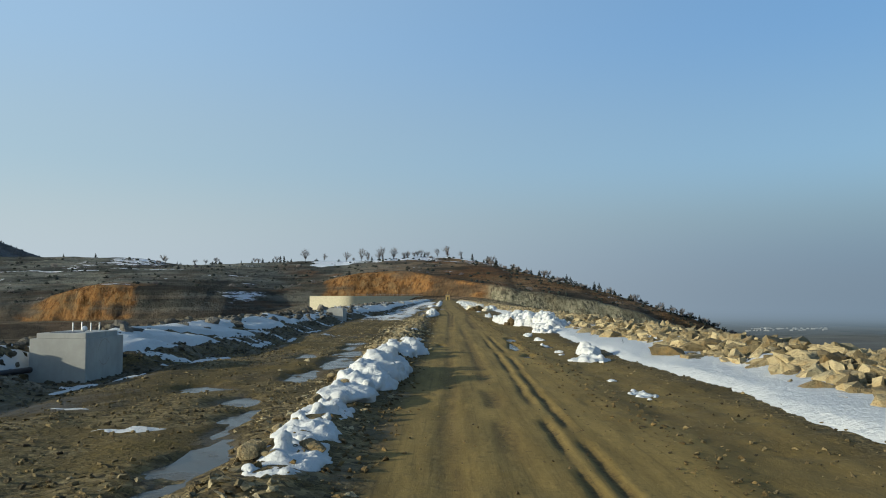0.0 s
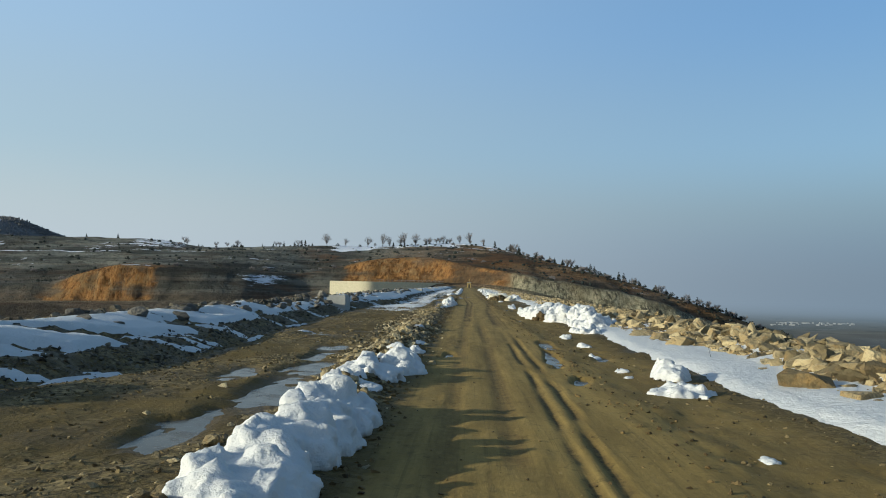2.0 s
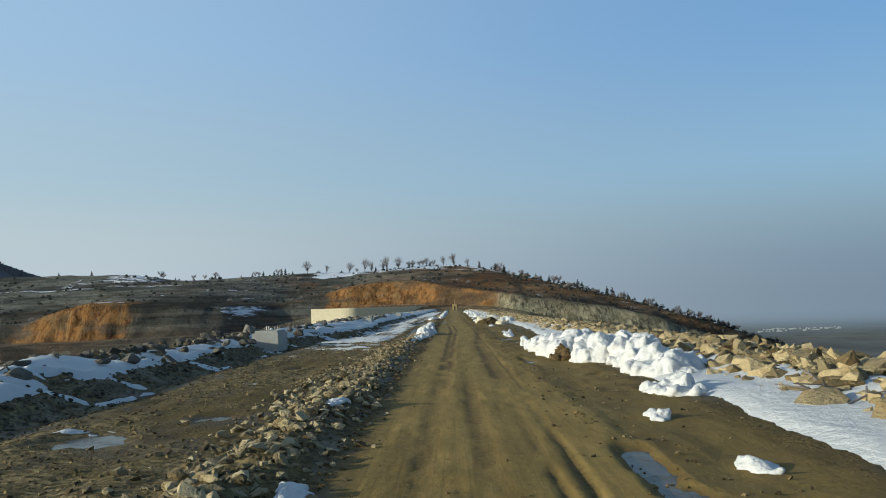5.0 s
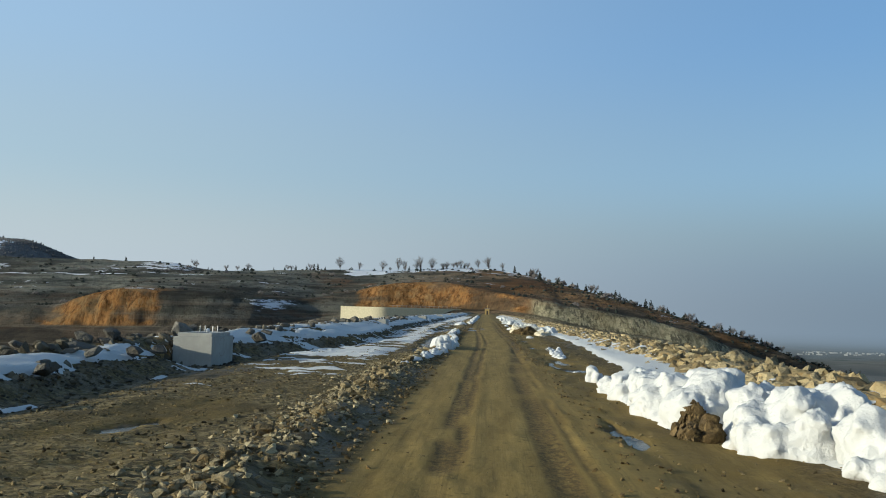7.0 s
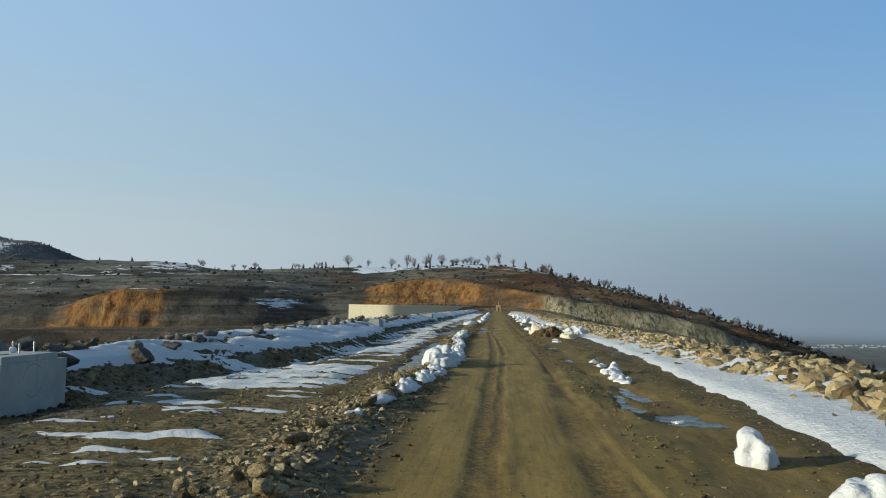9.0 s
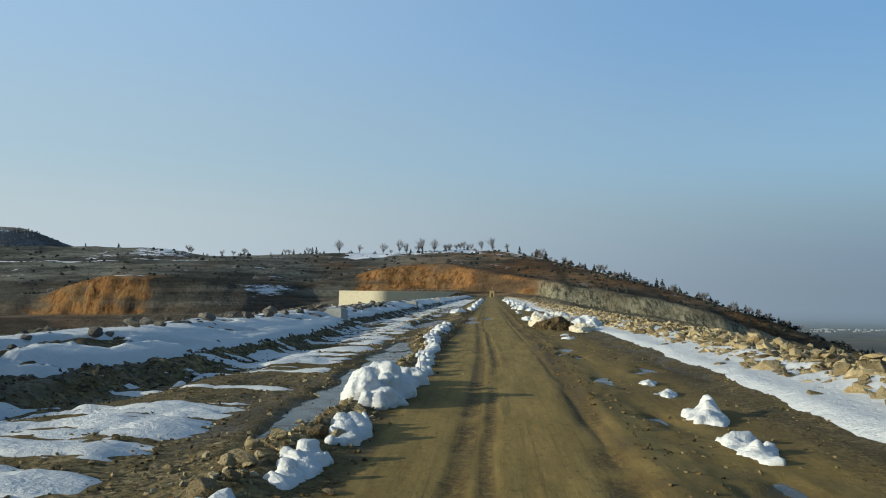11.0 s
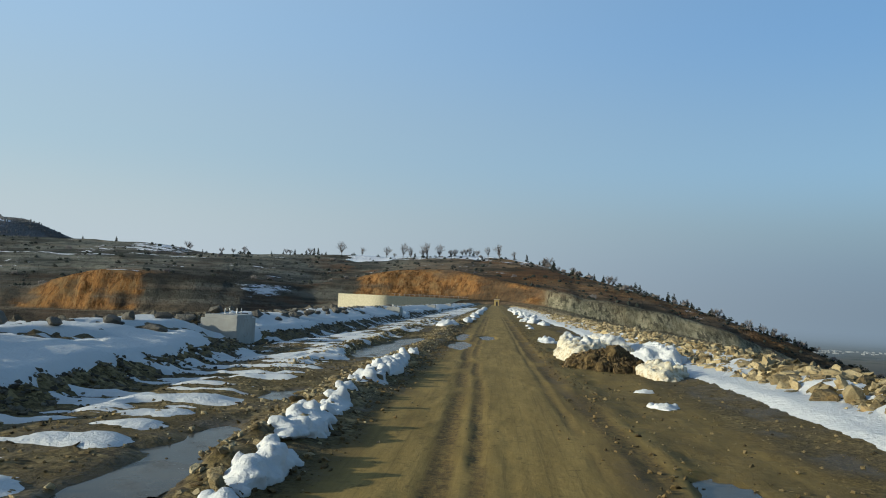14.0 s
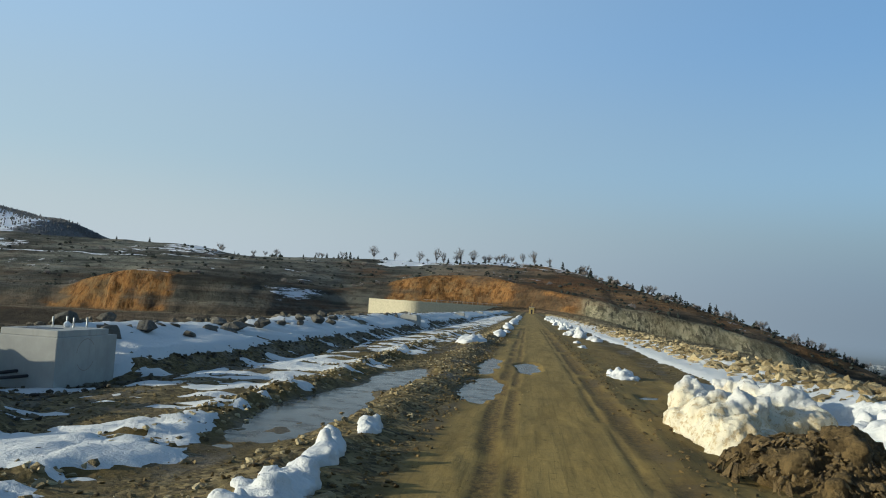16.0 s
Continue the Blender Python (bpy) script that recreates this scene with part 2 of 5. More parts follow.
def hill_material(name, woods=None):
    n = Nodes(name, 1.0, 0.05)
    m = n.mask("cover")                     # red: orange earth cut, green: grey rock cut, blue: snow
    layers = n.noise(1.0, 6, 0.7, n.scaled(0.018, 0.03, 0.25))
    scrub = n.mix(n.ramp(layers, 0.4, 0.6), (0.07, 0.056, 0.036), (0.26, 0.175, 0.1))
    scrub = n.mix(n.ramp(n.noise(0.035, 5, 0.65), 0.45, 0.65, 0, 0.8), scrub, (0.066, 0.055, 0.038))
    scrub = n.mix(n.ramp(n.noise(0.35, 6, 0.75), 0.5, 0.66, 0, 0.55), scrub, (0.035, 0.032, 0.022))
    scrub = n.mix(n.ramp(n.noise(0.09, 5, 0.7), 0.6, 0.72, 0, 0.75), scrub, (0.17, 0.092, 0.038))
    sep = n.t.nodes.new("ShaderNodeSeparateXYZ")
    n.link(n.co, sep.inputs[0])
    olive = n.mix(n.ramp(layers, 0.4, 0.6), (0.07, 0.074, 0.063), (0.2, 0.2, 0.165))
    olive = n.mix(n.ramp(n.noise(0.3, 6, 0.75), 0.5, 0.66, 0, 0.8), olive, (0.035, 0.034, 0.028))
    scrub = n.mix(n.ramp(sep.outputs[0], -100, 20, 0.92, 0.0), scrub, olive)
    low = n.math("ADD", sep.outputs[2], n.math("MULTIPLY", n.noise(0.03, 5, 0.65), 30.0))
    bare = n.mix(n.ramp(n.noise(0.2, 5, 0.7), 0.35, 0.65), (0.055, 0.045, 0.034), (0.125, 0.095, 0.064))
    scrub = n.mix(n.math("MULTIPLY", n.ramp(low, 16, 26, 0.85, 0.0), n.math("MULTIPLY", n.ramp(sep.outputs[0], 0, 60, 1.0, 0.25), n.ramp(sep.outputs[2], -9, -3, 1.0, 0.3))), scrub, bare)
    broad = n.noise(1.0, 4, 0.6, n.scaled(0.014, 0.014, 0.05))
    scrub = n.mix(n.ramp(broad, 0.5, 0.6, 0, 0.62), scrub, (0.032, 0.027, 0.02))
    rusty = n.noise(1.0, 5, 0.65, n.scaled(0.02, 0.02, 0.11))
    scrub = n.mix(n.math("MULTIPLY", n.ramp(sep.outputs[0], -140, -60, 0.25, 1.0), n.ramp(rusty, 0.52, 0.62, 0, 0.6)), scrub, (0.16, 0.078, 0.034))
    bench = n.noise(1.0, 5, 0.6, n.scaled(0.006, 0.006, 0.42))
    scrub = n.mix(n.ramp(bench, 0.57, 0.63, 0, 0.35), scrub, (0.2, 0.165, 0.12))
    if woods:
        scrub = n.mix(n.ramp(n.noise(0.12, 6, 0.75), 0.3, 0.7), woods, tuple(c * 0.6 for c in woods))
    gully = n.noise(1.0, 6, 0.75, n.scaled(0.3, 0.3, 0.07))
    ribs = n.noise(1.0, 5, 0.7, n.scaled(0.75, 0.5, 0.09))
    # the hollows of the gully bump get darker earth: their shade painted in
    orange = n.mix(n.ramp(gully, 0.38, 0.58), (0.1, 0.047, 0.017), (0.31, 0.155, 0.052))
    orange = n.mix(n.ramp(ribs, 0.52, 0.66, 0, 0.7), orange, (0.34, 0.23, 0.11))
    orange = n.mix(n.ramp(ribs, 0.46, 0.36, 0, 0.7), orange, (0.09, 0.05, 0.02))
    orange = n.mix(n.ramp(n.noise(0.11, 5, 0.65), 0.48, 0.68, 0, 0.75), orange, (0.26, 0.175, 0.085))
    orange = n.mix(n.ramp(n.noise(0.06, 5, 0.65), 0.55, 0.7, 0, 0.8), orange, (0.11, 0.085, 0.055))
    strata = n.noise(1.0, 7, 0.8, n.scaled(0.5, 0.25, 0.04))
    grey = n.mix(n.ramp(strata, 0.42, 0.58), (0.2, 0.18, 0.11), (0.42, 0.365, 0.23))
    # clefts have no relief here, only their shade as dark colour
    cleft_shade = n.noise(1.0, 5, 0.7, n.scaled(0.55, 0.3, 0.06))
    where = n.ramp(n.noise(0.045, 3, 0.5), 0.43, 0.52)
    grey = n.mix(n.math("MULTIPLY", where, n.ramp(cleft_shade, 0.5, 0.57, 0, 0.8)), grey, (0.06, 0.056, 0.042))
    grey = n.mix(n.ramp(n.noise(0.05, 5, 0.65), 0.5, 0.7, 0, 0.4), grey, (0.15, 0.115, 0.06))
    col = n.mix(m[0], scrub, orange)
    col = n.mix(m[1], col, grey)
    patch = n.noise(1.0, 6, 0.75, n.scaled(0.1, 0.1, 0.6))
    col = n.mix(n.ramp(n.math("ADD", m[2], n.math("SUBTRACT", patch, 0.5)), 0.5, 0.58), col, (0.78, 0.79, 0.82))
    h = n.bump(n.noise(0.6, 6, 0.75), 0.9, 1.5)
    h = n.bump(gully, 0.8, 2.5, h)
    return n.done(col, h)


def concrete_material(name, tint):
    n = Nodes(name, 0.85, 0.25)
    col = n.mix(n.ramp(n.noise(1.6, 6, 0.65), 0.3, 0.7), tuple(c * 0.78 for c in tint), tint)
    col = n.mix(n.ramp(n.noise(1.0, 5, 0.7, n.scaled(6, 6, 0.7)), 0.52, 0.8, 0, 0.5), col, tuple(c * 0.6 for c in tint))
    h = n.bump(n.noise(25, 5, 0.7), 0.25, 0.006)
    return n.done(col, h)


def plain_material(name, color, rough=0.6, metal=0.0):
    n = Nodes(name, rough, 0.3)
    n.b.inputs["Metallic"].default_value = metal
    col = n.mix(n.ramp(n.noise(8, 5, 0.7), 0.3, 0.75), tuple(c * 0.7 for c in color), color)
    return n.done(col)


def water_material():
    n = Nodes("muddy_water", 0.2, 0.05)
    col = n.mix(n.ramp(n.noise(1.2, 4), 0.35, 0.65), (0.05, 0.044, 0.032), (0.09, 0.078, 0.056))
    h = n.bump(n.noise(9, 3), 0.1, 0.012)
    return n.done(col, n.bump(n.noise(40, 2), 0.08, 0.004, h), n.ramp(n.noise(2.5, 4), 0.4, 0.7, 0.12, 0.34))


M_GROUND = ground_material()
M_SNOW = snow_material("snow", 0.2)
M_DIRTY_SNOW = snow_material("dirty_snow", 0.95)
M_TAN = rock_material("tan_rock", (0.13, 0.098, 0.047), (0.5, 0.395, 0.21), (0.38, 0.23, 0.075))
M_TAN_STUFF = rock_material("tan_rubble", (0.1, 0.076, 0.036), (0.48, 0.38, 0.205), (0.31, 0.19, 0.065), False)
M_MUDDY = rock_material("muddy_stones", (0.03, 0.021, 0.008), (0.27, 0.2, 0.09), (0.13, 0.085, 0.026), False)
M_RIDGE = rock_material("ridge_rubble", (0.07, 0.054, 0.026), (0.48, 0.39, 0.22), (0.19, 0.125, 0.046), False)
M_DARK = rock_material("dark_rock", (0.075, 0.07, 0.06), (0.19, 0.17, 0.135), (0.14, 0.115, 0.07))
M_DARK_STUFF = rock_material("dark_rubble", (0.035, 0.031, 0.023), (0.19, 0.163, 0.112), (0.12, 0.09, 0.045), False)
M_CLOD = rock_material("earth_clods", (0.05, 0.034, 0.015), (0.18, 0.122, 0.052), (0.2, 0.125, 0.046), False)
M_CRUMB = rock_material("earth_crumbs", (0.045, 0.03, 0.011), (0.2, 0.135, 0.05), (0.19, 0.115, 0.034), False)
M_EARTH = earth_material()
M_HILL = hill_material("hillside")
M_FAR_HILL = hill_material("wooded_hillside", (0.2, 0.19, 0.18))
M_WOODS = plain_material("bare_woods", (0.17, 0.16, 0.15), 0.95)
M_CONCRETE = concrete_material("concrete", (0.4, 0.385, 0.34))
M_WALL = concrete_material("spillway_concrete", (0.62, 0.55, 0.37))
M_STEEL = plain_material("galvanised_steel", (0.45, 0.45, 0.44), 0.45, 0.7)
M_WHITE = plain_material("white_paint", (0.75, 0.75, 0.74), 0.5)
M_PLASTER = plain_material("pale_plaster", (0.34, 0.34, 0.34), 0.9)
M_YELLOW = plain_material("yellow_paint", (0.45, 0.33, 0.12), 0.5)
M_BLACK = plain_material("black_plastic", (0.02, 0.022, 0.028), 0.4)
M_BARK = plain_material("bark", (0.06, 0.047, 0.036), 0.9)
M_NEEDLE = plain_material("needles", (0.03, 0.035, 0.026), 0.9)
# twigs paler than bare wood: haze on the far crowns put into the colour
M_TWIG = plain_material("twigs", (0.19, 0.165, 0.15), 0.9)
M_CHALK = plain_material("red_chalk", (0.3, 0.25, 0.21), 0.9)
M_WATER = water_material()

# ---- the lie of the land ----
PUDDLES = [  # middle x, y and half axes of each pool of melt water
    (2, 23.9, 0.25, 1.5), (1.77, 20.9, 0.14, 2), (1.78, 17.5, 0.15, 0.45), (-0.08, 20.8, 0.14, 0.7), (2.87, 22.7, 0.22, 0.35), (2.87, 21.3, 0.2, 0.45),
    (-1.95, 6, 0.3, 1.3), (-2.15, 8.1, 0.24, 1.1), (-2.55, 9.9, 0.36, 0.7), (-3.3, 11.1, 0.54, 0.55), (-2.25, 13.2, 0.32, 1.3), (-2.05, 15.6, 0.41, 1.7),
    (-3, 17.3, 0.35, 1.15), (-2.15, 18.2, 0.41, 1.6), (-2.4, 20.9, 0.23, 1.6), (-2.47, 22.4, 0.41, 0.8), (-3.6, 25.7, 0.54, 0.45), (-2.7, 27.9, 0.3, 0.7),
    (2.2, 36.8, 0.13, 1.1), (3.1, 33, 0.22, 0.25), (-3.27, 36.3, 0.18, 0.5),
]
PUDDLES += [
    (2.32, 48.9, 0.14, 1.7), (2.9, 47.2, 0.6, 0.45), (2.72, 50.2, 0.2, 1.6), (2.4, 54.2, 0.1, 0.3), (3.5, 60.3, 0.2, 0.6), (2.28, 58.0, 0.16, 0.7),
    (2.2, 63.7, 0.1, 0.9), (2.57, 63.2, 0.1, 0.6), (3.25, 60.1, 0.24, 0.4), (2.35, 65.2, 0.22, 0.55),
    (-1.48, 54.6, 0.32, 2.7), (-1.5, 58.8, 0.42, 3.0), (-1.55, 62.3, 0.5, 2.6), (-1.74, 65.2, 0.34, 2.0), (-1.88, 69.4, 0.18, 0.8),
    (-2.0, 78.8, 0.58, 3.5), (-1.7, 83.3, 0.52, 2.3), (-0.3, 82.4, 0.35, 2.4), (-0.38, 87.6, 0.26, 3.1), (0.42, 87.6, 0.3, 2.0), (2.5, 82.9, 0.24, 0.35),
]


def pools(x, y):
    """How deep in a pool a place lies, 1 in the middle and 0 at its edge, and which pool it is."""
    x, y = np.broadcast_arrays(np.asarray(x, float), np.asarray(y, float))
    d, which = np.zeros(x.shape), np.full(x.shape, -1)
    for k, (cx, cy, rx, ry) in enumerate(PUDDLES):
        near = (np.abs(x - cx) < rx * 1.2 + 0.35) & (np.abs(y - cy) < ry * 1.2 + 0.9)
        if not near.any():
            continue
        px, py = x[near], y[near]
        wx = 0.26 * (fbm(px * 1.3, py * 0.5, 151) - 0.5) + 0.32 * (fbm(px * 4, py * 2.0, 152, 3) - 0.5)
        wy = 1.6 * (fbm(px * 1.3, py * 0.9, 153) - 0.5)
        q = np.clip(1.25 - ((px + wx - cx) / rx) ** 2 - ((py + wy - cy) / ry) ** 2, 0, 1)
        which[near] = np.where(q > d[near], k, which[near])
        d[near] = np.maximum(d[near], q)
    return d, which


def pool(x, y):
    return pools(x, y)[0]


TRACKS = [  # wheel tracks: line as y and x, half width, depth, darkness (trodden mud, painted rut shade)
    ((-10, 9, 17.7, 30), (0.82, 1.0, 1.15, 1.2), 0.045, 0.026, 0.9), ((-10, 9, 17.7, 30), (1.0, 1.21, 1.38, 1.42), 0.045, 0.026, 0.9),
    ((-10, 9, 17.7, 36), (0.45, 0.56, 0.65, 0.7), 0.1, 0.016, 0.7), ((-10, 9, 18, 36), (-0.02, 0.04, 0.1, 0.15), 0.1, 0.012, 0.5),
    ((28, 45, 61, 66, 75, 78, 130), (0.2, 0.27, 0.38, 0.3, 0.15, 0.05, 0.0), 0.1, 0.018, 0.95), ((28, 45, 61, 70, 78, 130), (0.3, 0.44, 0.66, 0.51, 0.26, 0.2), 0.065, 0.016, 0.9),
    ((28, 45, 61, 66, 78, 130), (1.2, 1.3, 1.85, 1.95, 1.62, 1.5), 0.15, 0.022, 0.9), ((28, 45, 61, 78, 130), (1.5, 1.55, 1.6, 1.4, 1.3), 0.05, 0.014, 0.6),
]


def tracks(x, y):
    """Depth of the wheel tracks, and their darkness: dark tread with groove shade put into the colour."""
    deep, dark = 0.0, 0.0
    for k, (ys, xs, w, depth, tone) in enumerate(TRACKS):
        off = x - np.interp(y, ys, xs) - 0.06 * (fbm(y * 0.5, k * 5.0, 19, 3) - 0.5) - 0.03 * (fbm(y * 2.4, k * 3.0, 20, 2) - 0.5)
        here = smooth(ys[0], ys[0] + 6, y) * (1 - smooth(ys[-1] - 7, ys[-1], y)) * smooth(0.18, 0.5, fbm(y * 0.8, k * 7.0, 3, 3))
        deep = deep + depth * here * (np.exp(-(off / w) ** 2) - 0.25 * np.exp(-((off - 2.1 * w) / w) ** 2) * (0.4 + 1.2 * vnoise(y * 3.0, k * 3.0, 16)))
        dark = np.maximum(dark, tone * here * (1 - smooth(0.75, 1.25, np.abs(off) / w)))
    return deep, dark


def berm_height(y):
    """The stony ridge between the two lanes."""
    return 0.085 + 0.05 * vnoise(y * 0.4, 3.3, 5) + 0.05 * smooth(13, 16, y) * (1 - smooth(32, 38, y)) - 0.03 * smooth(70, 78, y) * (1 - smooth(90, 96, y))


BOXES = [(-5.98, 13.4), (-5.87, 46.4), (-5.8, 79.2), (-5.65, 112.7), (-5.7, 146), (-5.8, 179), (-5.8, 212), (-5.8, 245)]   # front right foot of each concrete box


def bank_foot(y):
    """Where the gravel at the foot of the left bank begins; it draws back round the concrete boxes."""
    foot = np.interp(y, (0, 10, 15, 19, 22, 26, 32, 40, 50, 56, 59, 68, 76, 78, 81, 84, 300), (-4.8, -5.4, -5.4, -4.6, -4.6, -5.0, -5.2, -5.4, -5.5, -4.4, -4.0, -4.05, -4.2, -5.2, -5.2, -4.7, -4.7))
    return foot + 0.3 * (fbm(y * 0.5, 4.5, 64) - 0.5)


def crest(x, y):
    """Height of the dam's top: driven lane, stony ridge, second lane, banks."""
    wob = (vnoise(y * 0.12, 0.5, 9) - 0.5) * 0.3
    z = 0.05 * (fbm(x * 0.9, y * 0.6, 21) - 0.5) + 0.045 * (fbm(x * 3.1, y * 3.1, 31, 3) - 0.5)
    on_road = smooth(-0.75, -0.5, x) * (1 - smooth(1.9, 2.3, x))
    z = z * (1 - 0.8 * on_road)
    z = z - tracks(x, y)[0]
    z = z + 0.035 * on_road * (fbm(x * 6.5, y * 5.0, 29, 3) - 0.5) * smooth(0.4, 0.62, fbm(x * 1.6, y * 0.5, 28))
    z = z + 0.03 * np.exp(-((x - 1.85) / 0.12) ** 2) * smooth(40, 50, y) * fbm(x * 8, y * 8, 47, 3)
    z = z - 0.05 * smooth(1.9, 2.6, x) * (1 - smooth(4.0, 4.6, x))
    lumpy = fbm(x * 5, y * 5, 44, 4)
    second = smooth(-5.2, -4.8, x) * (1 - smooth(-2.0, -1.7, x))
    z = z + second * (0.07 * (fbm(x * 2.2, y * 0.5, 46) - 0.5) + 0.05 * (lumpy - 0.5))
    z = z + 0.05 * smooth(2.0, 2.3, x) * (lumpy - 0.5)
    p = pool(x, y)
    dry = 1 - 0.92 * smooth(0.0, 0.4, p)
    bh = berm_height(y) * dry
    z = z + bh * np.exp(-((x + 1.2 + wob * 0.4) / 0.34) ** 2) * np.clip(lumpy * 1.6 + 0.1, 0.1, 2)
    z = z + (0.1 * smooth(70, 78, y) * (1 - smooth(118, 130, y))) * dry * np.exp(-((x + 2.8 + wob) / 0.26) ** 2) * np.clip(lumpy * 2.4 - 0.6, 0, 2)
    up = bank_foot(y) - x
    z = z + smooth(0.0, 0.85, up) * (0.1 + 0.16 * lumpy) + smooth(0.7, 2.2, up) * (0.22 + 0.12 * vnoise(y * 0.35, 1.5, 61))
    z = z + smooth(0.8, 1.3, up) * 0.1 * (lumpy - 0.5) - 0.08 * smooth(-0.9, -0.1, up) * (1 - smooth(0.1, 0.6, up))
    z = z + smooth(4.9, 6.2, x) * (0.2 + 0.14 * vnoise(y * 0.4, 8.5, 63)) + smooth(4.8, 5.6, x) * 0.12 * (lumpy - 0.5)
    for bx, by in BOXES:
        clear = smooth(bx - 1.3, bx - 0.9, x) * (1 - smooth(bx + 0.35, bx + 0.8, x)) * smooth(by - 2.4, by - 1.0, y) * (1 - smooth(by + 1.5, by + 2.3, y))
        z = z * (1 - clear) + clear * (-0.17 + 0.06 * (lumpy - 0.5))
    return z - 0.055 * smooth(0, 0.9, p)


def land(x, y):
    """Height of the whole sheet: the dam's top, its two slopes, the valley and the plain."""
    z = crest(x, y)
    right = np.maximum(x - 7.2, 0)
    left = np.maximum(-7.7 - x, 0)
    slope = np.maximum(right / 2.1, 0)
    z = z - np.minimum(slope, 80 + 6 * (vnoise(x * 0.004, y * 0.004, 71) - 0.5))
    z = z - np.minimum(left / 2.6, 32 + 6 * (vnoise(x * 0.01, y * 0.01, 72) - 0.5))
    far = smooth(40, 200, right)
    z = z + far * 10 * (fbm(x * 0.006, y * 0.006, 73) - 0.5)
    return z


def steps(lo, hi, fine_lo, fine_hi, s, growth):
    a = list(np.arange(fine_lo, fine_hi + 1e-6, s))
    d, v = s, a[-1]
    while v < hi:
        d *= growth
        v += d
        a.append(v)
    d, v = s, a[0]
    while v > lo:
        d *= growth
        v -= d
        a.insert(0, v)
    return np.array(a)


gx = steps(-1500, 4600, -8.6, 7.4, 0.1, 1.08)
gx = np.concatenate([gx[gx < -0.75], np.arange(-0.72, 2.25, 0.04), gx[gx > 2.28]])
gy = steps(-600, 4600, -1.0, 95.0, 0.17, 1.04)
GX, GY = np.meshgrid(gx, gy, indexing="ij")
me = grid_mesh("ground", GX, GY, land(GX, GY), M_GROUND)
fx, fy = GX.ravel(), GY.ravel()
roadness = smooth(-0.75, -0.35, fx) * (1 - smooth(1.9, 2.75, fx + 0.9 * (fbm(fx, fy * 0.4, 89) - 0.5))) * (0.75 + 0.25 * fbm(fx * 2, fy * 0.3, 81))
roadness = np.maximum(roadness, 0.62 * smooth(1.6, 2.0, fx) * (1 - smooth(3.2, 3.9, fx)) * (0.6 + 0.8 * fbm(fx * 1.5, fy * 0.35, 79)))
roadness = np.maximum(roadness, 0.45 * smooth(-4.3, -3.8, fx) * (1 - smooth(-2.4, -2.0, fx)) * fbm(fx, fy * 0.2, 82))
wetness = smooth(2.0, 2.9, fx) * (1 - smooth(4.6, 5.2, fx)) * (0.2 + 0.3 * smooth(40, 60, fy)) * smooth(0.3, 0.6, fbm(fx * 1.3, fy * 0.5, 80))
wetness = np.maximum(wetness, smooth(0.05, 0.5, pool(fx, fy)))
wetness = np.maximum(wetness, smooth(-4.5, -5.1, fx) * (1 - smooth(8, 40, -fx)) * 0.9)
wetness = np.maximum(wetness, 0.9 * smooth(0.44, 0.62, fbm(fx * 0.9, fy * 0.3, 83)) * (1 - roadness))
wetness = np.maximum(wetness, 0.95 * np.exp(-((fx - 1.75) / 0.22) ** 2) * smooth(35, 55, fy) * smooth(0.2, 0.5, fbm(fx * 3, fy * 0.4, 87)))
wetness = np.maximum(wetness, 0.9 * np.exp(-((fx + 0.5) / 0.18) ** 2) * smooth(0.25, 0.55, fbm(fx * 3, fy * 0.5, 88)))
stony = np.maximum(np.exp(-((fx + 1.2) / 0.5) ** 2), smooth(-0.1, 0.5, bank_foot(fy) - fx))
stony = np.maximum(stony, smooth(0.36, 0.52, fbm(fx * 0.8, fy * 0.45, 85)) * (1 - roadness) * np.where(fx > 0, 0.4, 1.0))
mask_attribute(me, "cover", np.stack([roadness, wetness, np.clip(stony, 0, 1)], 1))
tread_and_shade = tracks(fx, fy)[1] * smooth(-0.7, -0.4, fx) * (1 - smooth(2.1, 2.5, fx))
mask_attribute(me, "fields", np.stack([smooth(60, 250, fx), tread_and_shade, 0 * fx], 1))
ground = tagged(new("ground", me), "brown mud and gravel dam crest, wet and rutted, falling to a plain", "ground", kind="structure")

# ---- the hills ----
# across the valley, for each x: foot (y, z), top of the cut (y, z), ridge (y, z), and the kind of cut (1 orange, 2 grey, 0 none)
HILL = [
    (-520, 415, -12, 430, -6, 560, 32, 0), (-228, 415, -12, 428, -3, 560, 29, 0), (-207, 415, -11, 424, 2, 560, 28, 1), (-193, 415, -11, 424, 6.8, 560, 25, 1), (-180, 415, -11, 424, 8.2, 560, 23, 1),
    (-166, 415, -10, 424, 7.0, 560, 24, 1), (-157, 413, -10, 426, 7.0, 560, 24.5, 0), (-147, 409, -9.5, 430, 8.0, 560, 25, 0), (-130, 410, -9.5, 438, 6.5, 560, 25.5, 0), (-112, 420, -9, 450, 5.5, 560, 26, 0), (-100, 440, -8, 470, 5, 560, 26.5, 0), (-78, 458, -2, 474, 9, 565, 26, 0),
    (-62, 460, 0, 475, 13.4, 575, 27, 1),
]
